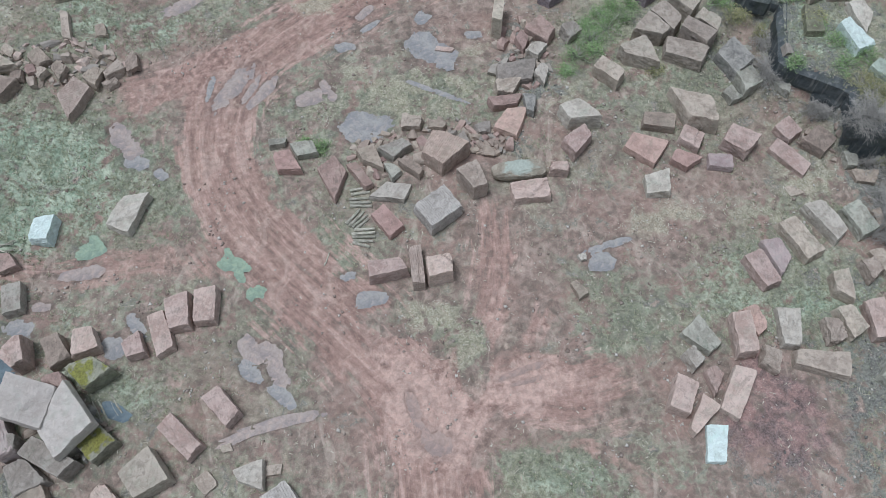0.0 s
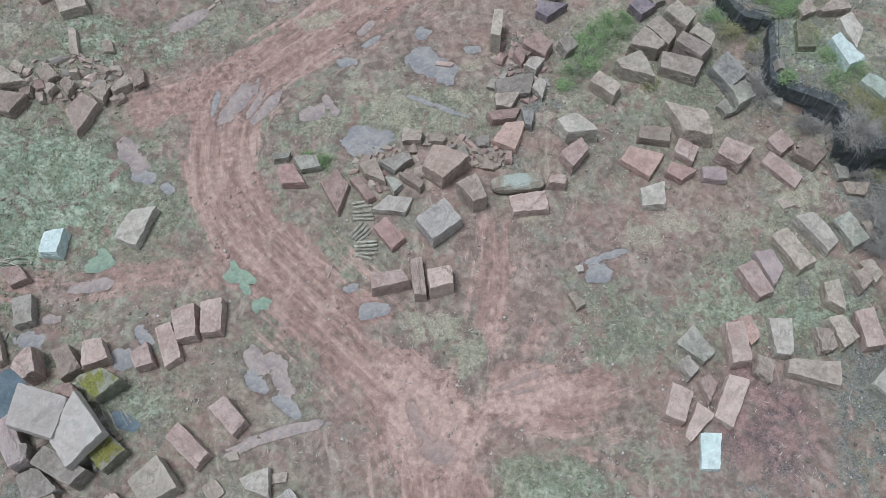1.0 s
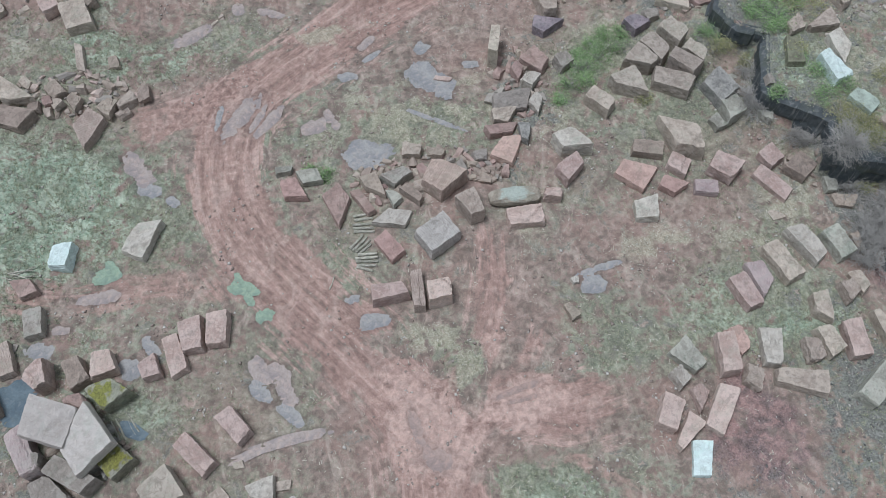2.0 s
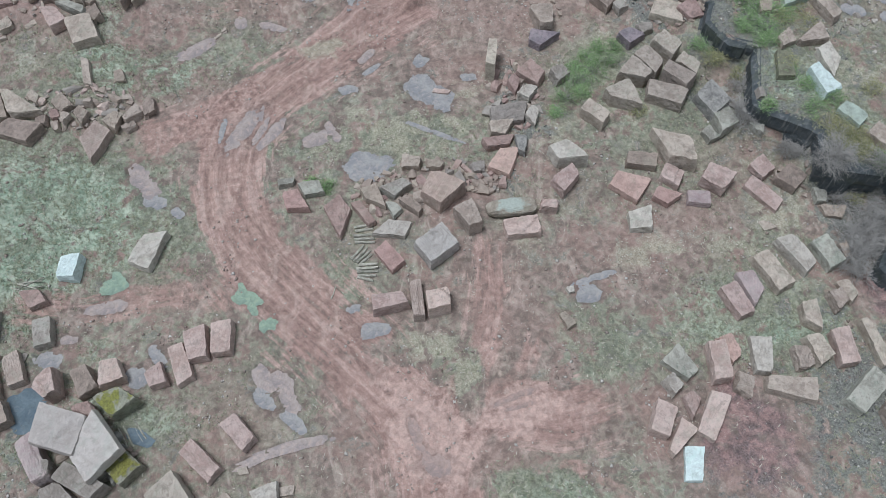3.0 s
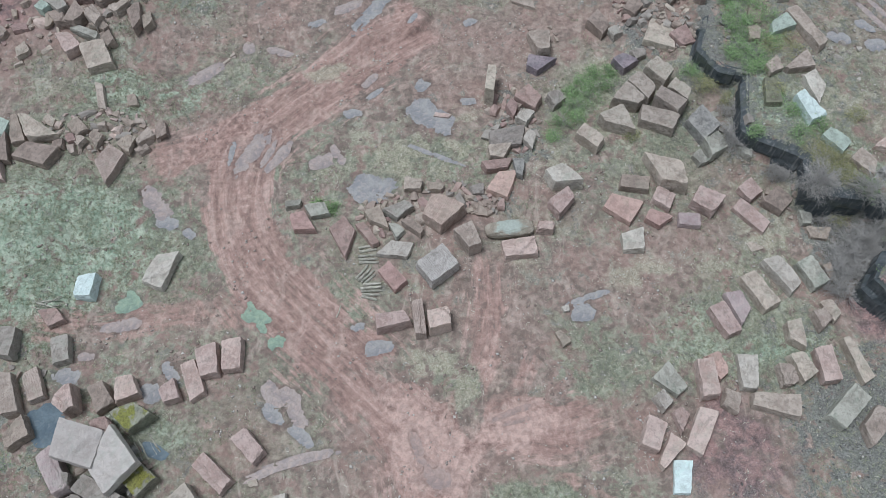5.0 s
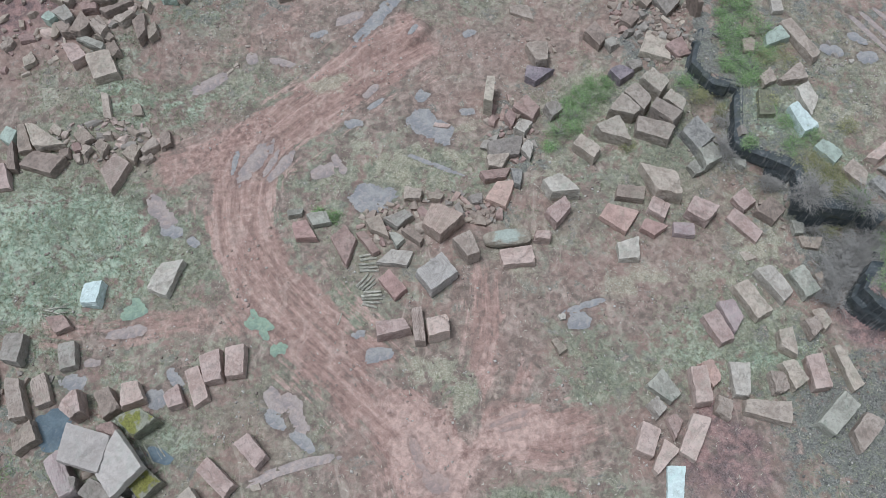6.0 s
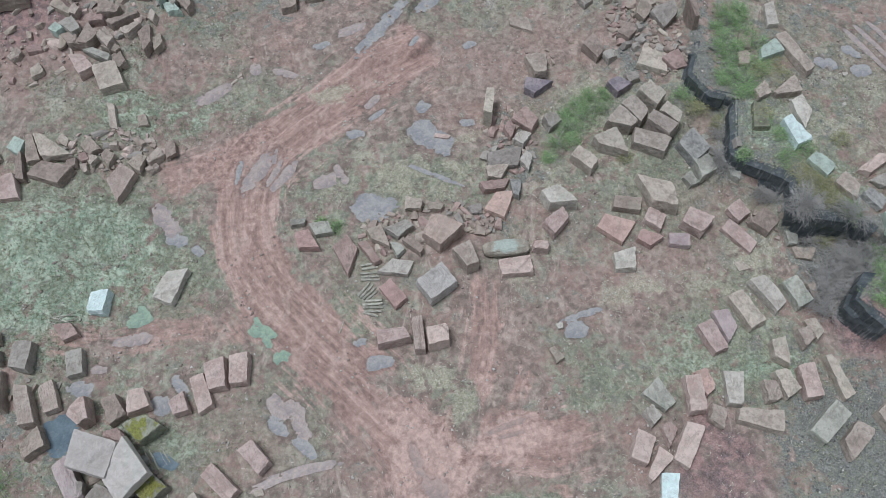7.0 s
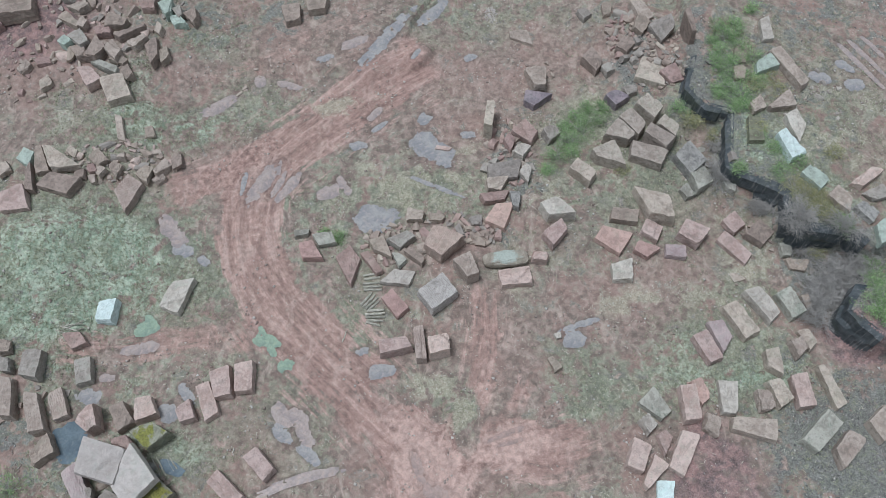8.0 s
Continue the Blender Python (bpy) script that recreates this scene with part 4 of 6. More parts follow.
def block(x, y, turn, l, w, h, tone, skew=0.0, k1=0.0, k2=0.0, lift=0.0, tilt=None, label="", chips=4):
    COUNT[0] += 1
    rnd = random.Random(COUNT[0] * 7 + 1)
    mat, words = STONES[tone]
    small = l * w < 1.3
    sway = 6.0 if small else 2.0
    lean = tilt or (rnd.uniform(-sway, sway), rnd.uniform(-sway, sway))
    name = "stone" if small else "stone_block"
    mesh = block_mesh(name, l, w, h, skew, k1, k2, COUNT[0], 0.25 if not lift else 0.05, chips + 2, 1.5 if small else 1.0, 0.15 if tone == "lichen" else 0.035 if tone in ("purple", "red") else 0.010, 0.24 if small else 0.14)
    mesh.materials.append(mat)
    ob = new(name, mesh)
    ob.matrix_basis = pose(x, y, float(land(np.array([x]), np.array([y]))[0]) + lift, lean[0], lean[1], turn)
    shape = "long " if max(l, w) > 1.9 * min(l, w) else "small " if small else "thick " if h > 1.0 else ""
    tagged(ob, label or shape + words, "stone" if small else "stone block", "small stones" if small else "quarried stone blocks")
    PLACED.append((x, y, max(l, w) / 2, min(l, w) / 2, h + lift))
    return ob


# centre heap
block(-10.31, 28.88, 8.4, 1.06, 0.52, 0.45, 'green', 0.06, 0.05, -0.01, chips=0)
block(-8.53, 28.34, 7.9, 1.37, 1.01, 0.60, 'green', -0.37, 0.03, -0.03, chips=0)
block(-9.61, 27.33, 5.4, 1.27, 1.37, 0.75, 'rose', -0.48, -0.10, 0.07, chips=0)
block(-6.64, 26.36, 60.5, 1.71, 1.72, 0.60, 'red', 1.02, -0.21, -0.25, chips=0)
block(-4.47, 27.54, -8.0, 1.23, 1.26, 0.65, 'brown', -0.71, -0.09, 0.24, chips=0)
block(-2.78, 27.94, 31.2, 1.60, 0.96, 0.80, 'grey', -0.38, 0.05, -0.11, chips=0)
block(-2.98, 26.46, 25.0, 0.64, 1.00, 0.50, 'green', -0.14, -0.06, -0.13, chips=0)
block(-4.98, 26.26, 27.0, 0.60, 2.10, 0.50, 'red', -0.24, 0.01, -0.02, chips=0)
block(-1.82, 26.54, 45.0, 0.55, 1.54, 0.60, 'brown', -0.09, 0.02, -0.09, chips=0)
block(-0.00, 27.35, -32.2, 2.02, 2.00, 1.35, 'ribbed', 0.18, 0.21, 0.13, chips=0)
block(-1.82, 30.15, -10.0, 1.20, 0.90, 0.65, 'tan', 0.03, 0.02, -0.06, chips=0)
block(-0.30, 29.90, -10.3, 1.09, 0.58, 0.50, 'brown', 0.09, 0.06, -0.03)
block(2.62, 29.58, 7.5, 0.96, 0.74, 0.50, 'grey', 0.02, 0.04, 0.04)
block(4.46, 30.00, -14.3, 1.43, 1.98, 0.55, 'rose', 0.40, -0.07, 0.19, chips=0)
block(4.27, 32.59, -0.9, 1.35, 1.02, 0.80, 'tan', 0.25, 0.19, 0.06, chips=0)
block(4.14, 31.53, 7.6, 1.94, 0.76, 0.60, 'red', 0.11, 0.19, 0.01, chips=0)
block(5.69, 31.00, -16.9, 0.66, 1.25, 0.70, 'slate', -0.32, 0.11, 0.07, chips=0)
block(4.68, 26.26, 4.5, 3.23, 1.18, 0.85, 'lichen', -0.10, 0.03, 0.04, chips=0)
block(7.20, 26.34, -8.3, 1.12, 0.71, 0.80, 'pink', 0.09, 0.01, -0.02)
block(5.32, 24.83, 6.6, 2.23, 1.23, 0.70, 'pink', -0.06, 0.02, 0.01, chips=0)
block(1.88, 25.41, 26.3, 1.17, 1.72, 1.30, 'tan', -0.01, 0.13, 0.04, chips=0)
block(-0.26, 23.61, 37.7, 2.27, 1.82, 1.00, 'drilled', 0.07, 0.01, 0.01, chips=0)
block(-2.98, 24.99, -9.5, 1.81, 1.12, 0.45, 'pale', 0.57, -0.14, -0.01, chips=0)
block(-3.29, 23.01, 40.7, 1.06, 1.91, 0.50, 'rose', 0.11, -0.03, 0.01, chips=0)
block(-3.29, 19.70, 11.0, 2.04, 0.94, 1.10, 'pink', -0.14, -0.11, -0.04, chips=0)
block(-1.54, 19.87, 9.5, 0.72, 2.38, 0.95, 'striped', 0.14, 0.00, 0.03, chips=0)
block(-0.22, 19.63, 13.3, 1.43, 1.23, 1.35, 'pink', 0.19, 0.03, 0.00, chips=0)
block(7.58, 18.35, 26.5, 0.52, 1.02, 0.50, 'brown', -0.06, -0.05, -0.01)
# field on the left
block(-23.34, 22.58, 3.4, 1.17, 1.51, 0.80, 'white', 0.15, 0.02, 0.07, chips=0)
block(-18.81, 23.89, -4.8, 1.49, 2.29, 0.75, 'pale', 0.55, 0.04, 0.21, chips=0)
# left cluster
block(-27.52, 18.71, -7.6, 1.27, 1.86, 0.80, 'grey', -0.21, -0.01, 0.05, chips=0)
block(-24.17, 18.34, 11.0, 1.04, 1.82, 0.65, 'grey', -0.05, -0.00, -0.04, chips=0)
block(-26.78, 15.49, 5.6, 0.97, 2.67, 0.90, 'tan', -0.77, -0.01, -0.06, chips=0)
block(-25.41, 16.02, 28.2, 0.96, 2.00, 0.65, 'striped', 0.12, -0.01, 0.03, chips=0)
block(-22.85, 14.72, 43.1, 1.13, 1.33, 1.60, 'pink', 0.23, 0.20, 0.10, chips=0)
block(-20.97, 15.14, 35.6, 1.03, 1.69, 0.95, 'brown', 0.17, -0.06, -0.07, chips=0)
block(-19.64, 15.67, 18.3, 1.21, 1.46, 0.85, 'pink', 0.07, -0.13, -0.08, chips=0)
block(-16.97, 15.41, 30.0, 1.00, 1.31, 0.75, 'pink', 0.11, 0.02, 0.09, chips=0)
block(-15.65, 16.21, 29.8, 0.98, 2.44, 0.60, 'pink', 0.32, -0.02, -0.05, chips=0)
block(-14.81, 17.36, 15.9, 1.25, 2.02, 0.80, 'pink', 0.10, 0.07, 0.04, chips=0)
block(-13.33, 17.74, 8.5, 1.19, 1.99, 0.85, 'pink', 0.17, 0.02, 0.05, chips=0)
block(-18.85, 13.86, 30.8, 1.58, 1.39, 1.25, 'moss', -0.54, -0.05, -0.12, chips=0)
block(-20.47, 13.22, 10.3, 1.18, 1.09, 1.00, 'red', -0.58, -0.02, 0.03)
block(-21.35, 11.96, -17.1, 2.25, 1.81, 1.25, 'grey', -0.42, 0.07, -0.01)
block(-21.35, 11.96, -17.1, 2.70, 2.16, 0.70, 'chalk', -0.42, 0.07, -0.01, lift=1.20, chips=0)
block(-19.27, 10.90, -50.5, 2.02, 1.93, 1.25, 'grey', -0.83, 0.27, 0.02)
block(-19.27, 10.90, -50.5, 2.42, 2.32, 0.70, 'chalk', -0.83, 0.27, 0.02, lift=1.20, chips=0)
block(-22.82, 10.60, 38.6, 1.03, 2.76, 1.25, 'purple', 0.26, 0.03, 0.08, chips=0)
block(-25.71, 12.98, 46.1, 1.51, 1.11, 0.90, 'brown', 0.38, -0.00, 0.12, chips=0)
block(-29.16, 18.66, -5.1, 0.58, 0.93, 0.80, 'grey', -0.29, 0.03, -0.02)
block(-28.84, 16.53, -4.5, 0.99, 2.57, 0.90, 'tan', -0.79, 0.02, -0.03)
block(-20.18, 9.35, 52.8, 1.07, 2.72, 1.20, 'grey', -0.42, -0.00, 0.03, chips=0)
block(-17.88, 10.04, 45.1, 1.44, 1.31, 0.90, 'moss', -0.10, -0.03, -0.02, chips=0)
block(-22.04, 9.93, 2.6, 0.63, 0.90, 1.30, 'grey', -0.11, 0.05, -0.05)
block(-21.36, 8.54, 25.0, 1.40, 1.70, 0.80, 'grey', -0.49, -0.14, -0.04)
block(-20.65, 7.40, 31.8, 1.36, 1.25, 0.70, 'brown', -0.08, 0.04, 0.02)
block(-11.73, 11.95, 43.6, 1.02, 2.00, 0.90, 'pink', 0.03, 0.02, -0.05, chips=0)
block(-13.76, 10.42, 50.9, 1.01, 2.49, 0.75, 'pink', 0.17, -0.02, 0.00, chips=0)
block(-15.20, 8.46, 36.6, 1.85, 1.85, 1.10, 'dun', -0.07, 0.00, 0.12, chips=0)
block(-9.99, 8.40, 1.5, 1.38, 1.04, 0.60, 'pale', -0.17, 0.04, 0.26, chips=0)
block(-8.37, 7.20, 31.1, 1.44, 1.19, 0.70, 'drilled', -0.29, 0.04, 0.03)
block(-17.16, 7.39, 56.6, 0.92, 1.19, 0.80, 'pink', 0.11, 0.02, -0.01)
block(-12.23, 8.13, 40.1, 0.84, 1.01, 0.20, 'tan', -0.05, -0.00, -0.03)
block(-11.41, 9.85, 13.2, 0.58, 0.41, 0.10, 'tan', -0.07, 0.00, 0.01)
# right-hand rows
block(18.06, 19.27, 22.9, 1.14, 2.16, 0.75, 'pink', 0.03, 0.04, 0.01, chips=0)
block(19.17, 20.26, 33.1, 1.15, 1.82, 0.65, 'purple', 0.52, -0.08, -0.25, chips=0)
block(20.70, 21.22, 22.6, 1.24, 2.67, 0.75, 'tan', -0.16, -0.01, -0.05, chips=0)
block(22.49, 22.40, 30.6, 1.17, 2.51, 0.80, 'pale', 0.05, 0.03, -0.13, chips=0)
block(24.41, 22.40, 25.3, 1.20, 2.03, 0.80, 'green', 0.20, 0.01, -0.00, chips=0)
block(25.58, 22.39, 20.7, 0.46, 1.27, 0.60, 'brown', 0.31, 0.04, -0.01)
block(22.26, 18.18, -15.1, 0.97, 1.51, 0.90, 'tan', -0.35, -0.05, 0.22, chips=0)
block(24.27, 19.17, 25.0, 0.97, 1.09, 0.75, 'tan', 0.27, -0.01, -0.10, chips=0)
block(25.07, 19.77, 29.2, 0.75, 1.31, 0.55, 'tan', 0.23, -0.01, -0.10, chips=0)
block(23.76, 16.06, 10.0, 1.10, 2.18, 0.90, 'pink', 0.28, 0.01, 0.04, chips=0)
block(25.73, 16.40, 28.5, 0.67, 2.82, 0.70, 'tan', 0.66, -0.07, -0.02, chips=0)
block(22.24, 16.02, 23.6, 0.99, 1.67, 0.80, 'tan', 0.08, -0.04, -0.09, chips=0)
block(21.20, 15.50, 12.7, 0.95, 1.33, 0.70, 'tan', 0.08, -0.09, -0.12, chips=0)
block(18.84, 15.74, -5.5, 1.11, 2.23, 0.65, 'pale', 0.09, 0.08, 0.00, chips=0)
block(16.17, 15.33, 5.2, 1.06, 2.34, 1.10, 'pink', 0.21, 0.01, 0.01, chips=0)
block(17.08, 16.25, 29.5, 0.82, 1.53, 0.70, 'rose', 0.31, 0.01, -0.08, chips=0)
block(14.00, 15.33, 40.4, 1.26, 1.83, 0.60, 'green', 0.06, 0.17, 0.02, chips=0)
block(13.29, 14.08, 39.8, 0.83, 0.94, 0.75, 'pale', 0.15, -0.02, -0.04, chips=0)
block(17.39, 13.97, -30.3, 0.93, 1.16, 0.70, 'tan', -0.21, 0.00, 0.05, chips=0)
block(20.13, 13.71, -11.3, 2.83, 1.14, 0.70, 'tan', 0.06, 0.00, 0.15, chips=0)
block(12.31, 11.98, -25.7, 1.13, 1.84, 1.00, 'pink', -0.09, 0.02, -0.02, chips=0)
block(14.28, 13.01, 48.1, 0.96, 0.83, 0.60, 'pink', 0.44, -0.14, -0.13, chips=0)
block(13.19, 10.92, -45.3, 0.75, 2.01, 0.70, 'pink', -0.29, 0.16, 0.04, chips=0)
block(15.34, 12.23, -25.3, 1.10, 2.76, 0.60, 'pink', 0.14, 0.02, 0.09, chips=0)
block(13.77, 9.52, -2.0, 1.02, 1.89, 0.40, 'white', 0.30, 0.04, 0.01)
block(24.35, 13.35, 41.8, 2.78, 1.21, 0.90, 'green', -0.03, 0.04, 0.01, chips=0)
block(25.76, 12.30, 43.2, 2.12, 1.14, 0.90, 'tan', 0.29, -0.21, 0.02)
block(28.50, 13.80, 39.3, 1.90, 1.40, 0.90, 'tan', 0.25, -0.06, -0.02)
# single small stones
block(-8.9, 8.7, 8.0, 0.85, 0.50, 0.12, 'tan', 0.1, 0.0, 0.0)
block(20.9, 21.9, 20.0, 0.60, 0.80, 0.45, 'tan', 0.05, 0.0, 0.0)
block(8.0, 20.4, 15.0, 0.45, 0.40, 0.30, 'pale', 0.0, 0.05, 0.0)
block(0.35, 36.55, -12.0, 1.20, 0.36, 0.10, 'pink', 0.1, 0.02, 0.0)
block(18.6, 31.6, 30.0, 0.80, 1.00, 0.50, 'green', 0.05, 0.0, 0.05)
# right of the heap
block(16.01, 30.15, -15.7, 2.22, 1.86, 1.25, 'tan', -1.05, 0.20, -0.05, chips=0)
block(13.68, 29.63, -8.2, 1.95, 1.04, 0.60, 'brown', 0.10, -0.01, 0.01, chips=0)
block(12.60, 27.86, 55.8, 1.67, 2.15, 0.50, 'rose', -0.24, -0.21, 0.01, chips=0)
block(15.56, 28.43, 61.7, 1.26, 1.34, 0.60, 'pink', 0.12, -0.02, 0.00, chips=0)
block(14.86, 26.89, 46.8, 1.06, 1.30, 0.60, 'rose', -0.32, -0.10, 0.11, chips=0)
block(17.14, 26.76, -6.3, 1.47, 0.99, 0.50, 'purple', 0.03, -0.01, 0.03, chips=0)
block(18.43, 28.04, 51.9, 1.47, 1.73, 1.10, 'pink', -0.21, -0.04, 0.04, chips=0)
block(13.02, 25.17, 8.7, 1.47, 1.43, 0.70, 'pale', 0.31, 0.06, 0.12, chips=0)
block(21.44, 27.01, 48.1, 1.05, 2.58, 0.45, 'pink', 0.38, 0.01, -0.02, chips=0)
block(21.73, 28.97, 37.1, 1.28, 1.26, 0.65, 'pink', 0.18, 0.01, -0.00, chips=0)
block(23.41, 27.99, 42.0, 1.59, 1.44, 0.50, 'brown', -0.05, 0.06, -0.04, chips=0)
block(25.07, 26.73, 4.7, 0.80, 1.00, 0.55, 'green', 0.14, 0.06, -0.01, chips=0)
block(25.73, 25.53, -8.9, 1.37, 0.83, 0.40, 'brown', -0.04, 0.13, 0.02)
block(21.22, 24.74, 13.7, 0.70, 0.73, 0.10, 'tan', -0.28, -0.10, -0.02)
block(8.48, 30.01, 12.6, 1.72, 1.40, 1.15, 'pale', -0.64, -0.15, 0.14, chips=0)
block(8.45, 28.21, 44.3, 1.85, 1.10, 0.90, 'pink', 0.31, 0.05, -0.08)
# upper right stack
block(16.62, 39.00, 48.8, 1.50, 1.85, 1.50, 'dun', 0.35, 0.02, -0.06, chips=0)
block(15.18, 37.59, 48.4, 1.30, 1.99, 1.40, 'dun', 0.41, -0.01, -0.08, chips=0)
block(14.07, 36.44, 46.1, 1.33, 1.81, 1.40, 'dun', -0.31, 0.26, 0.06, chips=0)
block(16.87, 35.90, 52.9, 1.17, 2.13, 1.50, 'dun', 0.23, -0.03, 0.05, chips=0)
block(17.86, 37.05, 56.9, 1.04, 1.63, 1.50, 'dun', 0.51, 0.01, -0.09, chips=0)
block(12.81, 34.52, 1.3, 1.96, 1.47, 1.20, 'dun', -0.46, -0.05, 0.42, chips=0)
block(15.92, 34.56, -21.1, 2.61, 1.46, 0.95, 'dun', 0.02, 0.11, 0.02, chips=0)
block(19.13, 34.25, 40.9, 1.78, 2.03, 1.10, 'slate', 0.44, -0.00, 0.03, chips=0)
block(19.71, 32.48, 28.7, 1.38, 1.50, 0.80, 'green', 0.44, 0.01, -0.00, chips=0)
block(21.65, 31.56, -29.9, 0.84, 0.70, 0.60, 'green', -0.29, 0.05, 0.05)
block(10.88, 33.22, 51.3, 1.10, 1.87, 1.00, 'tan', 0.21, 0.01, -0.03, chips=0)
block(4.00, 38.59, -14.2, 0.65, 2.34, 1.90, 'tan', -0.24, -0.03, 0.04, chips=0)
block(8.21, 42.81, 2.3, 1.35, 1.95, 1.20, 'tan', -0.19, 0.21, -0.03)
block(7.79, 40.92, -20.6, 1.55, 1.45, 0.70, 'plumgrey', 0.43, 0.32, 0.13, chips=0)
block(6.94, 37.39, 47.8, 1.32, 1.79, 0.90, 'red', 0.17, 0.11, -0.10, chips=0)
block(8.74, 37.15, 39.3, 1.07, 1.11, 0.90, 'grey', 0.21, -0.08, 0.00, chips=0)
block(6.36, 35.59, 57.5, 1.19, 0.94, 0.80, 'pale', 0.03, -0.05, 0.01, chips=0)
block(5.54, 36.64, 61.6, 1.02, 0.87, 0.70, 'red', 0.59, -0.14, -0.07, chips=0)
block(4.96, 33.73, 5.3, 2.44, 1.41, 0.80, 'grey', 0.29, 0.09, 0.04, chips=0)
block(6.63, 33.45, 63.4, 1.03, 0.78, 0.70, 'pale', 0.45, -0.06, -0.08, chips=0)
block(12.92, 44.61, 50.7, 1.32, 1.69, 0.90, 'brown', 0.57, 0.05, -0.03, chips=0)
block(14.10, 43.65, 33.4, 0.87, 0.88, 0.60, 'grey', 0.05, -0.02, 0.01, chips=0)
block(7.11, 48.08, -13.5, 1.75, 1.22, 0.25, 'tan', -0.49, -0.15, 0.22, chips=0)
block(17.44, 42.83, -31.8, 2.25, 2.06, 0.40, 'tan', -0.55, -0.07, -0.18, chips=0)
# terrace
block(26.58, 45.31, 19.4, 0.89, 2.05, 0.50, 'pale', 0.80, 0.00, 0.07, chips=0)
block(25.74, 41.63, 26.7, 1.82, 1.11, 0.60, 'mint', 0.38, -0.13, 0.12, chips=0)
block(27.51, 41.24, 31.6, 0.96, 3.85, 0.70, 'tan', 0.47, -0.01, -0.09, chips=0)
block(24.26, 37.67, 33.4, 1.22, 0.95, 0.60, 'tan', 0.34, -0.00, 0.09, chips=0)
block(26.11, 37.71, 24.7, 2.11, 0.94, 0.60, 'tan', 0.18, 0.14, 0.32, chips=0)
block(26.75, 35.70, 49.0, 1.36, 1.67, 0.70, 'pale', 1.17, -0.14, -0.17, chips=0)
block(25.79, 33.78, 29.4, 1.12, 2.35, 0.80, 'white', 0.45, -0.14, 0.03, chips=0)
block(26.99, 30.93, 43.7, 1.09, 1.71, 0.60, 'mint', 0.16, -0.06, -0.02, chips=0)
block(28.38, 29.07, 53.6, 1.18, 1.53, 0.60, 'tan', 0.52, 0.01, -0.12, chips=0)
block(29.91, 28.05, 40.0, 0.90, 1.43, 0.60, 'slate', -0.01, -0.02, -0.06, chips=0)
block(30.74, 30.85, 35.5, 2.33, 0.74, 0.60, 'pink', -0.40, 0.01, -0.00, chips=0)
block(31.12, 29.51, 19.3, 1.41, 0.91, 0.60, 'grey', -0.21, 0.09, 0.06)
block(30.69, 26.38, 31.7, 1.03, 1.33, 0.60, 'mint', 0.88, -0.01, 0.03)
block(23.62, 40.84, -5.3, 0.85, 1.38, 0.50, 'brown', 0.12, 0.04, 0.03)
block(23.67, 35.37, -4.4, 1.00, 2.20, 0.50, 'mossgrey', 0.03, -0.08, -0.03)
block(24.07, 42.80, -1.5, 0.96, 1.65, 0.30, 'brown', 0.35, 0.04, -0.00)
# upper left stones
block(-25.84, 41.69, 19.5, 1.83, 2.52, 0.90, 'tan', -0.27, 0.01, -0.03, chips=0)
block(-28.18, 42.93, 25.8, 1.12, 1.99, 0.80, 'pink', -0.37, -0.06, -0.12, chips=0)
block(-26.86, 43.74, 43.3, 0.61, 2.11, 0.70, 'green', -0.74, 0.03, -0.16, chips=0)
block(-29.14, 35.04, 4.1, 1.40, 2.08, 0.80, 'tan', -1.71, -0.41, -0.03, chips=0)
block(-30.43, 34.99, 10.9, 0.76, 2.45, 0.50, 'brown', -0.37, -0.14, 0.00, chips=0)
block(-28.62, 32.88, 60.1, 1.55, 2.50, 0.70, 'brown', -0.59, -0.03, -0.05, chips=0)
block(-31.60, 31.34, 13.1, 1.98, 2.03, 0.80, 'pink', -0.38, -0.03, 0.16, chips=0)
block(-23.65, 32.59, 65.9, 2.18, 1.65, 0.60, 'striped', 0.80, -0.23, -0.07, chips=0)
block(-24.93, 37.96, -18.6, 0.65, 2.10, 0.40, 'tan', -1.46, -0.02, 0.00)
block(-29.11, 45.01, 5.2, 1.07, 1.22, 0.80, 'brown', -0.74, -0.01, 0.06, chips=0)
block(-27.83, 45.18, 70.4, 1.68, 1.14, 0.90, 'brown', 0.32, 0.20, 0.16, chips=0)
block(-26.38, 45.08, 71.6, 1.11, 1.38, 0.90, 'tan', 0.82, 0.01, -0.01, chips=0)
block(-29.29, 46.20, 44.0, 1.02, 1.70, 0.90, 'grey', 0.06, 0.10, -0.03, chips=0)
block(-24.54, 46.13, 41.3, 1.49, 0.85, 0.70, 'tan', -0.08, 0.07, -0.11, chips=0)
block(-23.35, 45.30, 54.2, 1.10, 1.68, 0.70, 'brown', 1.25, 0.06, -0.10, chips=0)
block(-22.44, 45.12, 44.5, 0.87, 1.10, 0.60, 'brown', 0.50, 0.00, 0.00, chips=0)
block(-29.76, 49.49, 29.7, 1.28, 0.86, 0.60, 'tan', -0.39, 0.14, -0.08, chips=0)
block(-30.39, 45.94, 56.6, 0.78, 0.88, 0.90, 'mint', 0.08, 0.03, 0.04, chips=0)
block(-30.44, 48.19, 63.5, 0.68, 2.09, 0.60, 'brown', 0.43, 0.11, -0.03, chips=0)
block(-29.39, 47.91, 75.7, 0.87, 0.69, 0.70, 'tan', 0.24, 0.07, 0.01, chips=0)
block(-26.64, 48.05, 81.3, 1.15, 1.62, 0.80, 'brown', 0.03, 0.21, 0.03, chips=0)
block(-27.55, 47.10, 1.3, 1.28, 0.89, 0.70, 'red', -0.27, 0.07, -0.03)
block(-25.28, 47.04, 29.0, 2.45, 0.49, 0.70, 'brown', -0.10, 0.09, -0.05)
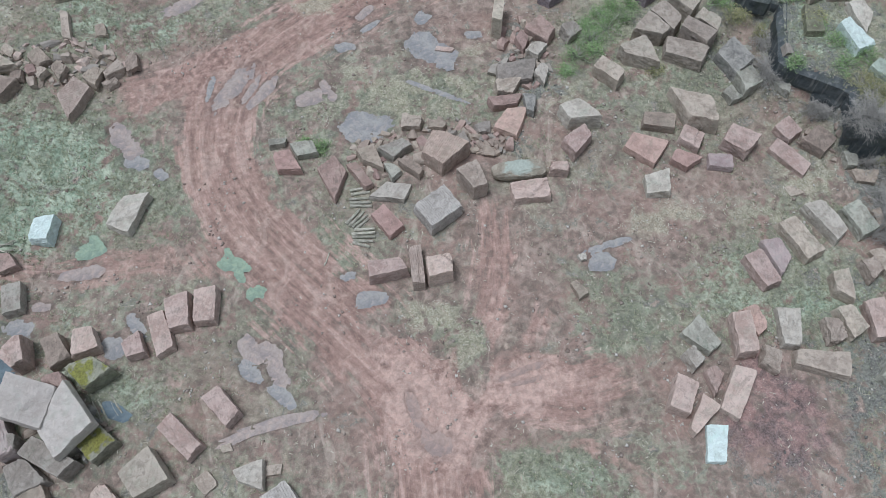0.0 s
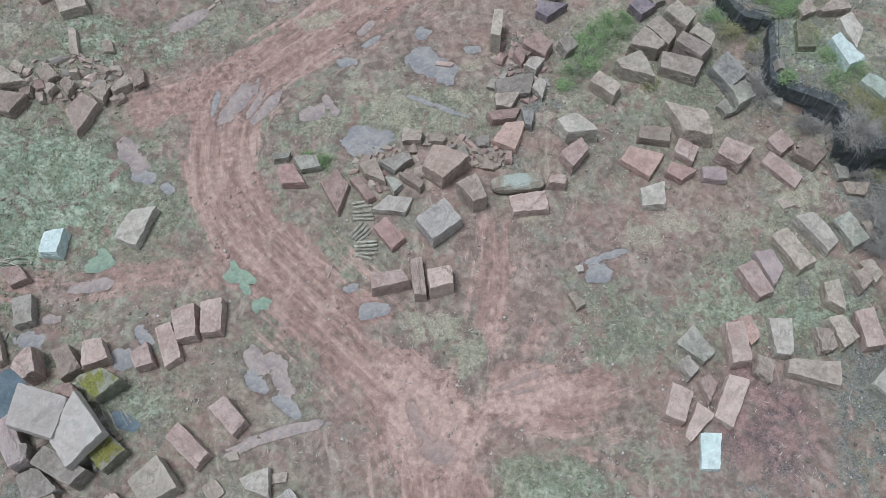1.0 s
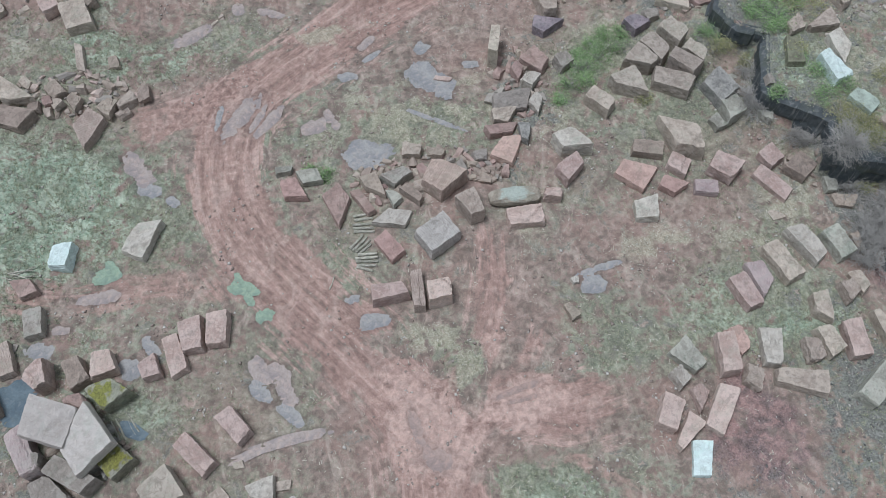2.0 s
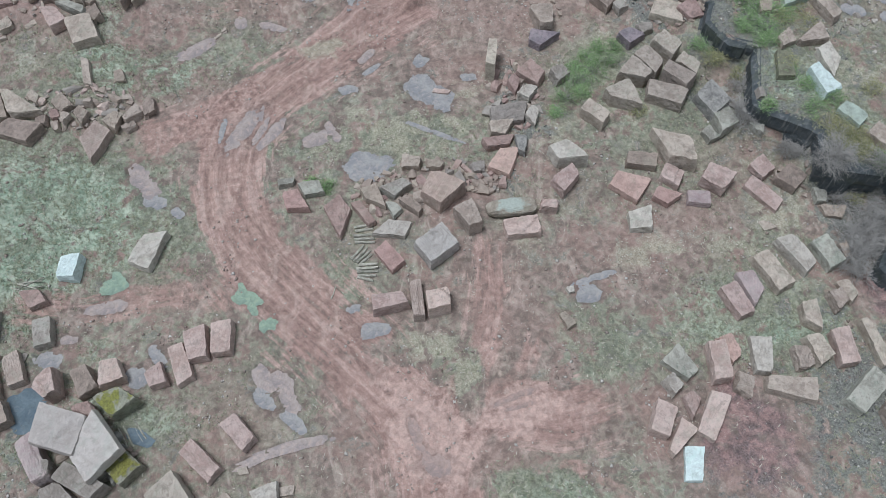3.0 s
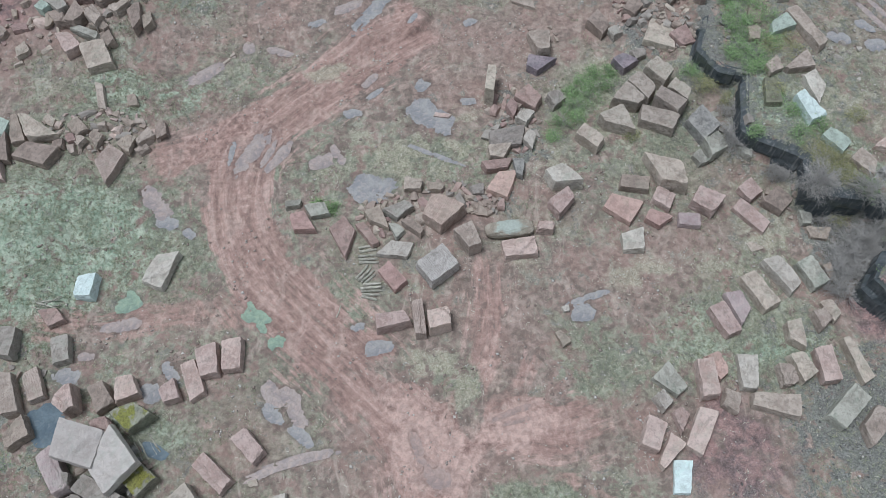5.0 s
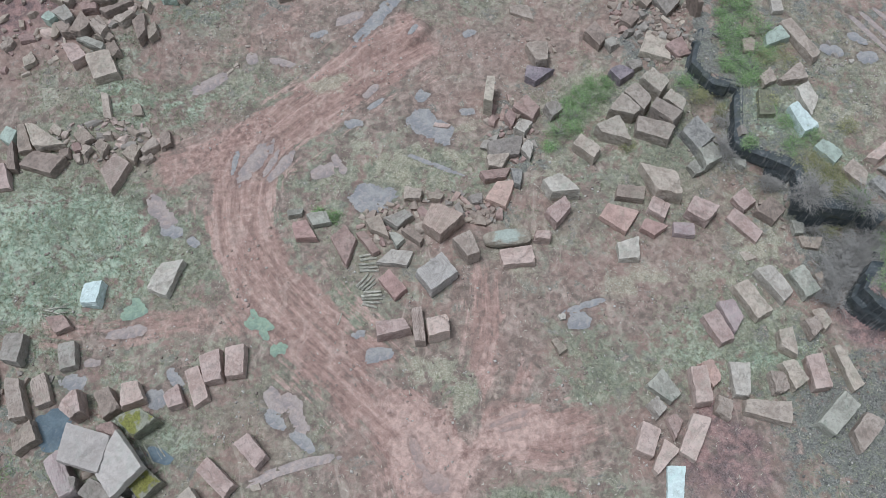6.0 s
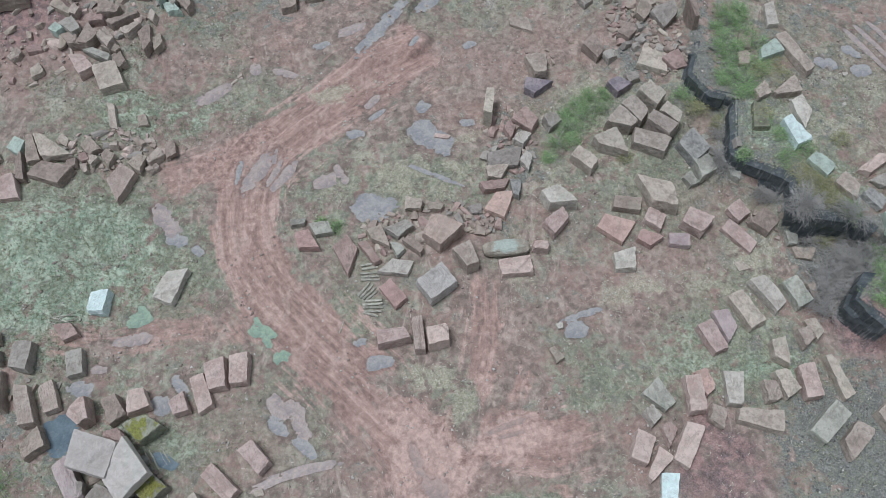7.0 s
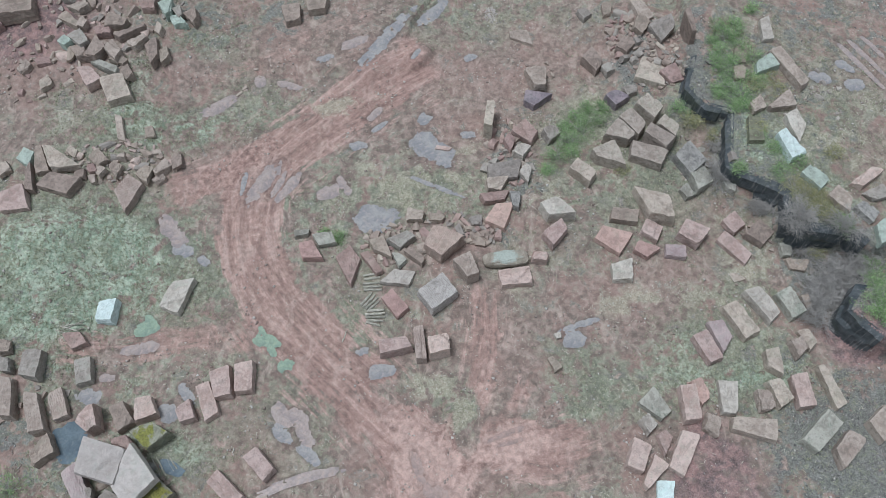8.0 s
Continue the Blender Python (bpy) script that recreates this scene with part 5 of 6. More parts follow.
block(-22.77, 49.78, 30.3, 0.89, 1.48, 0.90, 'mint', 0.27, 0.15, -0.09, chips=0)
block(-21.86, 49.68, 47.7, 0.66, 1.12, 0.80, 'grey', 0.32, 0.05, -0.08, chips=0)
block(-21.87, 48.75, 8.3, 0.97, 1.07, 0.60, 'mint', -0.58, -0.05, -0.01, chips=0)
block(-20.63, 49.32, 47.2, 0.89, 1.35, 0.80, 'brown', 0.42, 0.12, -0.13, chips=0)
block(-23.16, 47.68, 76.1, 0.87, 0.71, 0.60, 'tan', 0.44, 0.04, -0.03, chips=0)
block(-25.90, 44.33, 44.5, 0.73, 1.06, 0.60, 'brown', -0.29, 0.11, -0.05, chips=0)
block(-25.26, 43.29, 31.2, 0.85, 1.37, 0.60, 'brown', -0.16, 0.06, -0.05, chips=0)
block(-24.45, 50.33, 8.3, 1.34, 1.73, 0.70, 'red', -0.20, 0.16, 0.02)
block(-33.64, 43.95, 57.1, 1.08, 0.78, 0.50, 'tan', 0.10, 0.00, 0.00, chips=0)
block(-32.26, 44.53, 17.2, 1.13, 0.76, 0.30, 'red', -0.17, 0.00, 0.03)
block(-31.71, 42.44, 43.3, 0.98, 0.91, 0.50, 'tan', 0.24, -0.02, 0.04, chips=0)
block(-26.10, 35.15, 40.7, 0.98, 1.25, 0.50, 'brown', -0.02, 0.01, 0.01)
block(-25.89, 34.18, 40.5, 0.68, 0.89, 0.50, 'tan', -0.07, -0.02, -0.10, chips=0)
block(-24.78, 34.41, 62.8, 0.86, 1.02, 0.50, 'brown', 0.31, -0.11, -0.05, chips=0)
block(-22.60, 34.12, 65.7, 1.19, 0.99, 0.60, 'brown', 0.13, -0.08, -0.11, chips=0)
block(-21.39, 34.61, 54.7, 1.43, 0.66, 0.60, 'tan', 0.14, 0.01, 0.09, chips=0)
block(-21.55, 33.77, 44.0, 0.86, 0.66, 0.40, 'tan', -0.02, 0.04, 0.02, chips=0)
block(-20.40, 35.37, 36.9, 0.84, 1.05, 0.50, 'brown', 0.39, -0.00, 0.02, chips=0)
block(-22.76, 37.89, 9.9, 0.70, 1.01, 0.30, 'brown', -0.16, -0.02, 0.02)
block(-31.51, 35.23, 72.0, 1.13, 1.16, 0.60, 'mint', 0.27, -0.06, -0.07, chips=0)
block(-33.21, 34.36, 33.3, 0.89, 0.98, 0.50, 'tan', 0.04, -0.01, -0.07, chips=0)
block(-26.51, 34.27, 17.6, 0.64, 0.70, 0.50, 'red', -0.13, 0.00, 0.00)
block(-27.30, 33.81, 11.2, 0.71, 0.80, 0.50, 'brown', -0.05, 0.02, 0.02)
block(-30.90, 33.29, 31.4, 0.50, 2.09, 0.70, 'brown', 0.64, 0.01, 0.22, chips=0)
block(-28.13, 35.69, 72.8, 0.68, 0.90, 0.40, 'tan', 0.31, 0.02, -0.05, chips=0)
block(-12.41, 49.87, 13.2, 1.41, 1.84, 0.80, 'brown', 0.09, 0.10, -0.04)
block(-10.33, 50.99, 5.2, 1.70, 1.67, 0.80, 'brown', 0.05, 0.13, -0.05)
block(12.80, 50.19, 33.8, 0.95, 1.16, 0.50, 'grey', 0.14, -0.03, -0.06, chips=0)
block(17.31, 49.11, 32.3, 1.08, 2.49, 0.60, 'tan', 0.50, -0.06, 0.00, chips=0)
block(15.69, 45.66, 51.2, 1.56, 1.16, 0.60, 'brown', -0.11, -0.09, 0.02)
block(14.73, 50.28, 6.0, 0.77, 1.41, 0.50, 'brown', 0.24, 0.05, 0.04)
block(-25.10, 20.50, 15.9, 1.12, 1.18, 0.50, 'red', -0.47, 0.04, -0.10)
block(-29.59, 19.85, 0.0, 0.95, 0.91, 0.60, 'brown', -0.23, 0.01, -0.05)
block(20.45, 45.60, 8.0, 0.40, 2.30, 2.30, 'brown', 0.10, 0.05, 0.10, tilt=(4, -6), label="upright blade of brown bedrock at the bank's brink")
block(18.80, 46.90, 34.0, 2.00, 1.50, 0.90, 'grey', 0.30, 0.10, -0.20, tilt=(12, -10))
block(19.00, 42.20, 20.0, 1.30, 1.60, 0.45, 'red', -0.20, 0.10, 0.05, tilt=(6, -8))
block(17.00, 47.40, 60.0, 1.40, 1.10, 0.80, 'brown', 0.30, 0.0, 0.1, tilt=(8, -12))
block(-35.60, 49.30, 12.0, 4.20, 2.40, 1.10, 'brown', -0.30, 0.10, 0.10, label="large dark brown outcrop of weathered rock")
block(-34.60, 51.40, 30.0, 2.60, 1.90, 1.00, 'red', -0.20, 0.10, 0.10)
block(-36.80, 47.90, 40.0, 1.60, 1.30, 0.70, 'red', 0.20, 0.10, 0.0)
block(14.40, 40.60, 31.2, 1.35, 1.30, 0.80, 'plumgrey', -0.21, -0.10, -0.07)
block(15.60, 41.30, 15.0, 1.10, 0.85, 0.60, 'grey', 0.10, 0.05, -0.07)


# ---------------------------------------------------------------- loose rubble
CLODS, CRUMBS = {}, []


def clod_mesh(kind, tone):
    """One of six shapes of broken stone, about a metre across."""
    if (kind, tone) not in CLODS:
        rnd = random.Random(kind * 31 + 5)
        bm = bmesh.new()
        bmesh.ops.create_cube(bm, size=1.0)
        bmesh.ops.subdivide_edges(bm, edges=bm.edges[:], cuts=2, use_grid_fill=True)
        cuts = []
        for _ in range(4):
            n = Vector((rnd.uniform(-1, 1), rnd.uniform(-1, 1), rnd.uniform(-0.3, 1))).normalized()
            cuts.append((n, rnd.uniform(0.34, 0.5)))
        for v in bm.verts:
            p = v.co.copy()
            for n, reach in cuts:
                over = p.dot(n) - reach
                if over > 0:
                    p -= n * over
            q = p * 2.0 + Vector((kind * 7, 0, 0))
            v.co = p + Vector((noise.noise(q), noise.noise(q + Vector((5, 1, 2))), noise.noise(q + Vector((3, 8, 4))))) * 0.07
            v.co.z += 0.22
        bmesh.ops.recalc_face_normals(bm, faces=bm.faces[:])
        mesh = bpy.data.meshes.new("rubble_stone")
        bm.to_mesh(mesh)
        bm.free()
        mesh.materials.append(STONES[tone][0])
        CLODS[(kind, tone)] = mesh
    return CLODS[(kind, tone)]


RUBBLE_WORDS = {"grey": "grey", "brown": "brown", "red": "dull red", "tan": "tan", "pale": "pale", "chalk": "whitish", "pink": "pale pink", "slate": "dark slaty", "green": "grey-green"}


def clear_of_blocks(x, y, room):
    for bx, by, half, less, h in PLACED:
        if (x - bx) ** 2 + (y - by) ** 2 < (0.8 * less + room) ** 2:
            return False
    return True


def scree(cx, cy, rx, ry, count, low, high, tones):
    rnd = random.Random(int(cx * 10) + int(cy * 7) + count)
    made = tries = 0
    while made < count and tries < count * 20:
        tries += 1
        w, r = rnd.uniform(0, 2 * math.pi), math.sqrt(rnd.random())
        x, y = cx + rx * r * math.cos(w), cy + ry * r * math.sin(w)
        size = low + (high - low) * rnd.random() ** 2
        if not clear_of_blocks(x, y, size * 0.4):
            continue
        tone = rnd.choice(tones)
        kind = rnd.randrange(6)
        flat = rnd.uniform(0.5, 0.95)
        place = pose(x, y, floor_at(x, y) - 0.05 * size, rnd.uniform(-20, 20), rnd.uniform(-20, 20), rnd.uniform(0, 360)) @ Matrix.Diagonal((size * rnd.uniform(0.9, 1.7), size * rnd.uniform(0.6, 1.0), size * flat, 1))
        PLACED.append((x, y, size * 0.5, size * 0.4, size * 0.5))
        made += 1
        if size < 0.36:
            CRUMBS.append((clod_mesh(kind, tone), place))
            continue
        ob = new("rubble_stone", clod_mesh(kind, tone))
        ob.matrix_basis = place
        tagged(ob, "broken piece of %s sandstone in the rubble" % RUBBLE_WORDS[tone], "rubble stone", "rubble stones")


scree(2.8, 28.7, 1.8, 1.1, 48, 0.35, 1.00, ('red', 'brown', 'brown', 'grey'))
scree(-3.3, 28.0, 2.4, 1.8, 34, 0.30, 0.75, ('brown', 'tan', 'red', 'brown'))
scree(0.5, 29.8, 1.6, 0.9, 14, 0.30, 0.65, ('brown', 'grey', 'red'))
scree(-29.3, 47.3, 5.5, 4.0, 60, 0.30, 0.95, ('brown', 'grey', 'tan', 'pink'))
scree(-32.9, 43.1, 3.2, 2.8, 18, 0.25, 0.60, ('brown', 'tan', 'red'))
scree(-25.1, 35.1, 4.5, 1.8, 60, 0.25, 0.75, ('brown', 'grey', 'tan', 'pink'))
scree(15.8, 47.1, 1.4, 2.6, 44, 0.30, 0.90, ('brown', 'grey', 'red'))
scree(5.6, 35.8, 1.9, 3.4, 40, 0.35, 0.95, ('grey', 'red', 'tan', 'brown', 'red'))
scree(23.8, 28.0, 2.8, 1.4, 10, 0.25, 0.50, ('brown', 'tan'))
scree(-27.2, 16.0, 2.6, 2.3, 12, 0.30, 0.60, ('grey', 'brown'))
scree(22.8, 40.6, 1.3, 5.0, 10, 0.30, 0.60, ('slate', 'grey'))
scree(28.5, 38.2, 2.6, 3.9, 16, 0.20, 0.50, ('tan', 'pale', 'grey'))
scree(20.5, 34.8, 2.1, 2.3, 10, 0.30, 0.60, ('green', 'grey'))
scree(-19.6, 10.8, 2.1, 1.4, 14, 0.30, 0.70, ('grey', 'slate', 'brown'))
scree(26.7, 26.0, 1.2, 0.9, 8, 0.30, 0.60, ('brown', 'grey'))
scree(8.3, 44.0, 1.9, 2.4, 6, 0.25, 0.50, ('brown',))
scree(-22.4, 50.2, 1.8, 1.3, 8, 0.30, 0.70, ('tan', 'grey'))
scree(-3.6, 48.2, 4.4, 3.0, 10, 0.20, 0.50, ('tan', 'brown'))
scree(-15.3, 43.7, 2.8, 1.5, 6, 0.20, 0.45, ('tan',))
scree(18.9, 44.6, 1.6, 4.0, 46, 0.25, 0.80, ('brown', 'grey', 'brown', 'tan'))
scree(17.9, 43.4, 1.8, 2.0, 14, 0.30, 0.80, ('grey', 'brown'))
scree(-35.1, 45.2, 1.9, 2.1, 14, 0.20, 0.50, ('brown', 'tan'))
scree(4.7, 50.8, 0.5, 0.9, 60, 0.10, 0.24, ('pale', 'chalk'))


def join_crumbs():
    """The small pieces of rubble, too many to pick apart."""
    verts, faces, slots, mats = [], [], [], []
    for mesh, place in CRUMBS:
        k = len(verts)
        verts += [tuple(place @ v.co) for v in mesh.vertices]
        if mesh.materials[0] not in mats:
            mats.append(mesh.materials[0])
        for f in mesh.polygons:
            faces.append(tuple(k + i for i in f.vertices))
            slots.append(mats.index(mesh.materials[0]))
    mesh = bpy.data.meshes.new("rubble")
    mesh.from_pydata(verts, [], faces)
    for m in mats:
        mesh.materials.append(m)
    mesh.polygons.foreach_set("material_index", slots)
    tagged(new("rubble", mesh), "small broken bits of sandstone between the blocks", "rubble", kind="stuff")


join_crumbs()


# ---------------------------------------------------------------- timber poles
def pole(x, y, length, turn, radius):
    rnd = random.Random(int(x * 100) + int(y * 37))
    bm = bmesh.new()
    rings = []
    for k in range(7):
        f = k / 6
        bend = Vector((0, noise.noise(Vector((f * 2, x, y))) * 0.05, noise.noise(Vector((f * 2, y, x))) * 0.015))
        rad = radius * (1.1 - 0.25 * f) * (1 + 0.06 * math.sin(9 * f + x))
        rings.append([bm.verts.new(Vector((length * (f - 0.5), rad * math.cos(w), radius + rad * math.sin(w))) + bend) for w in [2 * math.pi * j / 8 for j in range(8)]])
    for a, b in zip(rings[:-1], rings[1:]):
        for j in range(8):
            bm.faces.new((a[j], b[j], b[(j + 1) % 8], a[(j + 1) % 8]))
    bm.faces.new(rings[0])
    bm.faces.new(rings[-1][::-1])
    bmesh.ops.recalc_face_normals(bm, faces=bm.faces[:])
    mesh = bpy.data.meshes.new("timber_pole")
    bm.to_mesh(mesh)
    bm.free()
    mesh.materials.append(TIMBER)
    ob = new("timber_pole", mesh)
    ob.matrix_basis = pose(x, y, floor_at(x, y) - 0.02, 0, rnd.uniform(-2, 2), turn)
    words = "thin dry stick on the ground" if radius < 0.06 else "weathered grey timber pole lying in a bundle"
    tagged(ob, words, "stick" if radius < 0.06 else "timber pole", "timber poles on the ground")


pole(-5.05, 25.44, 1.16, 11, 0.095)
pole(-4.96, 25.14, 1.16, 8, 0.095)
pole(-4.99, 24.76, 1.31, 5, 0.095)
pole(-4.94, 24.49, 1.30, 2, 0.095)
pole(-4.89, 24.24, 1.30, -0, 0.095)
pole(-5.36, 23.50, 1.26, 52, 0.095)
pole(-5.15, 23.34, 1.34, 50, 0.095)
pole(-4.94, 23.19, 1.24, 46, 0.095)
pole(-4.78, 22.99, 0.98, 44, 0.095)
pole(-4.65, 22.60, 1.20, 3, 0.095)
pole(-4.71, 22.34, 1.39, 3, 0.095)
pole(-4.68, 22.11, 1.35, 1, 0.095)
pole(-4.70, 21.85, 1.15, -3, 0.095)
pole(-4.81, 21.60, 1.04, -17, 0.095)
pole(-6.79, 20.71, 0.90, 75, 0.040)
pole(-18.42, 11.88, 1.40, -57, 0.055)
pole(-18.18, 12.01, 1.46, -56, 0.055)
pole(-17.93, 12.13, 1.41, -57, 0.055)
pole(-17.72, 12.24, 1.34, -57, 0.055)
pole(-17.52, 12.31, 1.21, -54, 0.055)
pole(-26.15, 21.52, 1.73, 10, 0.040)
pole(-26.28, 21.47, 1.19, -14, 0.040)
pole(-25.82, 21.44, 2.29, 27, 0.040)
pole(-25.92, 21.45, 1.88, -20, 0.040)
pole(-25.67, 21.24, 1.92, 7, 0.040)
pole(-25.67, 21.66, 1.68, 1, 0.040)
pole(-25.96, 21.42, 1.21, 62, 0.040)
pole(-26.34, 21.13, 1.28, -15, 0.040)


# ---------------------------------------------------------------- shrubs and brambles
def tube(bm, a, b, ra, rb, sides=4):
    d = (b - a).normalized()
    u = d.orthogonal().normalized()
    v = d.cross(u)
    rings = [[bm.verts.new(p + (u * math.cos(2 * math.pi * j / sides) + v * math.sin(2 * math.pi * j / sides)) * r) for j in range(sides)] for p, r in ((a, ra), (b, rb))]
    for j in range(sides):
        bm.faces.new((rings[0][j], rings[0][(j + 1) % sides], rings[1][(j + 1) % sides], rings[1][j]))


def part(name, bm, material, parent, label=""):
    mesh = bpy.data.meshes.new(name)
    bm.to_mesh(mesh)
    bm.free()
    mesh.materials.append(material)
    ob = new(name, mesh)
    ob.parent = parent
    return tagged(ob, label)


def shrub(x, y, r, h, leaf):
    rnd = random.Random(int(x * 91) + int(y * 57))
    top = new("shrub")
    top.matrix_basis = pose(x, y, floor_at(x, y) - 0.03)
    tagged(top, "fresh green leafy shrub with an uneven crown" if leaf == LEAF else "low yellow-green scrubby shrub with sparse leaves", "shrub", "shrubs")
    stems, verts, faces = bmesh.new(), [], []
    for _ in range(int(16 + 10 * r)):
        w, reach = rnd.uniform(0, 2 * math.pi), r * math.sqrt(rnd.random()) * (1.0 if rnd.random() < 0.7 else 1.5)
        tip = Vector((reach * math.cos(w), reach * math.sin(w), h * rnd.uniform(0.4, 1.35) * (1.1 - 0.5 * reach / r)))
        mid = tip * 0.5 + Vector((rnd.uniform(-0.1, 0.1), rnd.uniform(-0.1, 0.1), 0.1 * h))
        tube(stems, Vector((0, 0, 0)), mid, 0.025, 0.016)
        tube(stems, mid, tip, 0.016, 0.006)
        for _ in range(int(34 if leaf == LEAF else 28)):
            f = rnd.random() ** 0.6
            c = mid.lerp(tip, f) + Vector((rnd.gauss(0, 0.17), rnd.gauss(0, 0.17), rnd.gauss(0, 0.13)))
            c.z = max(c.z, 0.03)
            n = Vector((rnd.gauss(0, 0.6), rnd.gauss(0, 0.6), 1)).normalized()
            u = n.orthogonal().normalized()
            u = (Matrix.Rotation(rnd.uniform(0, 6.28), 3, n) @ u)
            t = n.cross(u)
            a, b = rnd.uniform(0.035, 0.075), rnd.uniform(0.014, 0.028)
            k = len(verts)
            verts += [c - u * a, c + t * b, c + u * a - n * 0.01, c - t * b]
            faces.append((k, k + 1, k + 2, k + 3))
    part("branchwork", stems, TWIG, top, "thin brown woody stems")
    mesh = bpy.data.meshes.new("foliage")
    mesh.from_pydata([tuple(p) for p in verts], [], faces)
    mesh.materials.append(leaf)
    leaves = new("foliage", mesh)
    leaves.parent = top


def bramble(x, y, r, h, count):
    rnd = random.Random(int(x * 77) + int(y * 33))
    bm = bmesh.new()
    for _ in range(count):
        w, q = rnd.uniform(0, 2 * math.pi), r * 0.5 * math.sqrt(rnd.random())
        p = Vector((q * math.cos(w), q * math.sin(w), 0))
        way = Vector((rnd.gauss(0, 0.5), rnd.gauss(0, 0.5), 1.0)).normalized()
        seg = h * rnd.uniform(0.3, 0.6)
        rad = rnd.uniform(0.010, 0.022)
        for k in range(4):
            e = p + way * seg * (0.8 if k else 1)
            e.z = max(e.z, 0.02)
            tube(bm, p, e, rad, rad * 0.75, 3)
            if k > 0:
                for _ in range(6):
                    s = p.lerp(e, rnd.random())
                    off = (way + Vector((rnd.gauss(0, 0.8), rnd.gauss(0, 0.8), rnd.gauss(0, 0.4)))).normalized() * rnd.uniform(0.2, 0.6)
                    tube(bm, s, s + off, rad * 0.6, 0.006, 3)
            p, rad = e, rad * 0.75
            way = (way + Vector((rnd.gauss(0, 0.35), rnd.gauss(0, 0.35), -0.45))).normalized()
    mesh = bpy.data.meshes.new("bramble")
    bm.to_mesh(mesh)
    bm.free()
    mesh.materials.append(TWIG)
    ob = new("bramble", mesh)
    ob.matrix_basis = pose(x, y, floor_at(x, y) - 0.02)
    tagged(ob, "leafless tangle of grey bramble twigs", "bramble", "bare brambles")


shrub(9.07, 35.10, 0.90, 1.00, LEAF)
shrub(10.07, 36.46, 1.10, 1.20, LEAF)
shrub(11.28, 37.53, 1.20, 1.30, LEAF)
shrub(12.40, 38.72, 1.10, 1.20, LEAF)
shrub(12.04, 39.89, 0.70, 0.80, LEAF)
shrub(10.28, 35.32, 0.70, 0.80, LEAF)
shrub(23.26, 44.76, 1.00, 0.90, LEAF)
shrub(22.59, 42.83, 1.00, 0.90, LEAF)
shrub(24.85, 42.48, 0.90, 0.80, LEAF)
shrub(23.98, 44.90, 0.80, 0.80, LEAF)
shrub(22.30, 39.67, 1.00, 0.80, LEAF)
shrub(23.32, 38.83, 1.10, 0.90, LEAF)
shrub(22.84, 37.80, 0.80, 0.70, LEAF)
shrub(24.56, 39.75, 0.80, 0.60, YELLOW_LEAF)
shrub(25.89, 47.62, 0.70, 0.70, LEAF)
shrub(23.99, 35.65, 0.80, 0.60, YELLOW_LEAF)
shrub(26.06, 29.58, 1.20, 0.60, YELLOW_LEAF)
shrub(26.62, 28.62, 1.20, 0.60, YELLOW_LEAF)
shrub(25.44, 30.34, 0.90, 0.50, YELLOW_LEAF)
shrub(26.01, 32.46, 1.00, 0.70, LEAF)
shrub(24.99, 33.75, 0.70, 0.50, LEAF)
shrub(29.13, 21.56, 1.10, 0.80, LEAF)
shrub(29.38, 20.48, 1.00, 0.80, LEAF)
shrub(27.41, 26.54, 0.80, 1.00, YELLOW_LEAF)
shrub(29.01, 33.22, 0.70, 0.50, YELLOW_LEAF)
shrub(-7.51, 28.54, 0.45, 0.50, LEAF)
shrub(-8.60, 28.99, 0.40, 0.35, LEAF)
shrub(19.70, 37.90, 0.80, 0.60, YELLOW_LEAF)
shrub(19.04, 38.91, 0.80, 0.70, LEAF)
shrub(20.38, 37.89, 0.60, 0.50, YELLOW_LEAF)
shrub(-27.61, 10.59, 1.30, 1.20, LEAF)
shrub(28.47, 27.23, 0.80, 0.50, LEAF)
shrub(21.36, 36.15, 0.60, 0.50, YELLOW_LEAF)
shrub(25.95, 40.94, 0.70, 0.40, YELLOW_LEAF)
shrub(21.92, 32.13, 0.60, 0.50, LEAF)
shrub(13.88, 33.50, 0.50, 0.40, YELLOW_LEAF)
shrub(22.78, 45.82, 0.80, 0.80, LEAF)
shrub(24.23, 43.74, 0.80, 0.70, LEAF)
shrub(22.17, 44.20, 0.70, 0.60, LEAF)
shrub(24.20, 46.09, 0.70, 0.70, LEAF)
shrub(25.07, 40.04, 0.70, 0.50, LEAF)
shrub(21.55, 38.94, 0.70, 0.60, LEAF)
shrub(23.73, 37.83, 0.70, 0.60, LEAF)
shrub(24.93, 31.77, 0.70, 0.60, LEAF)
shrub(10.04, 37.97, 0.60, 0.60, LEAF)
shrub(11.05, 39.08, 0.70, 0.70, LEAF)
shrub(8.33, 33.77, 0.60, 0.50, LEAF)
shrub(13.18, 39.89, 0.60, 0.60, LEAF)
shrub(22.08, 41.98, 0.90, 0.80, LEAF)
shrub(22.78, 40.88, 0.80, 0.60, LEAF)
shrub(24.04, 40.56, 0.80, 0.70, LEAF)
shrub(23.49, 42.29, 0.70, 0.70, LEAF)
shrub(26.44, 30.31, 0.90, 0.50, YELLOW_LEAF)
shrub(27.00, 29.33, 0.90, 0.50, YELLOW_LEAF)
shrub(27.32, 28.16, 0.90, 0.50, YELLOW_LEAF)
shrub(28.14, 27.46, 0.80, 0.50, LEAF)
shrub(26.47, 39.25, 0.80, 0.40, YELLOW_LEAF)
shrub(28.71, 20.91, 1.00, 0.70, LEAF)
shrub(30.40, 23.60, 1.10, 0.90, LEAF)
shrub(29.70, 22.60, 0.90, 0.80, LEAF)
shrub(30.60, 21.30, 1.10, 0.90, LEAF)
shrub(30.50, 25.20, 0.90, 0.70, LEAF)
shrub(23.77, 34.91, 0.60, 0.50, LEAF)
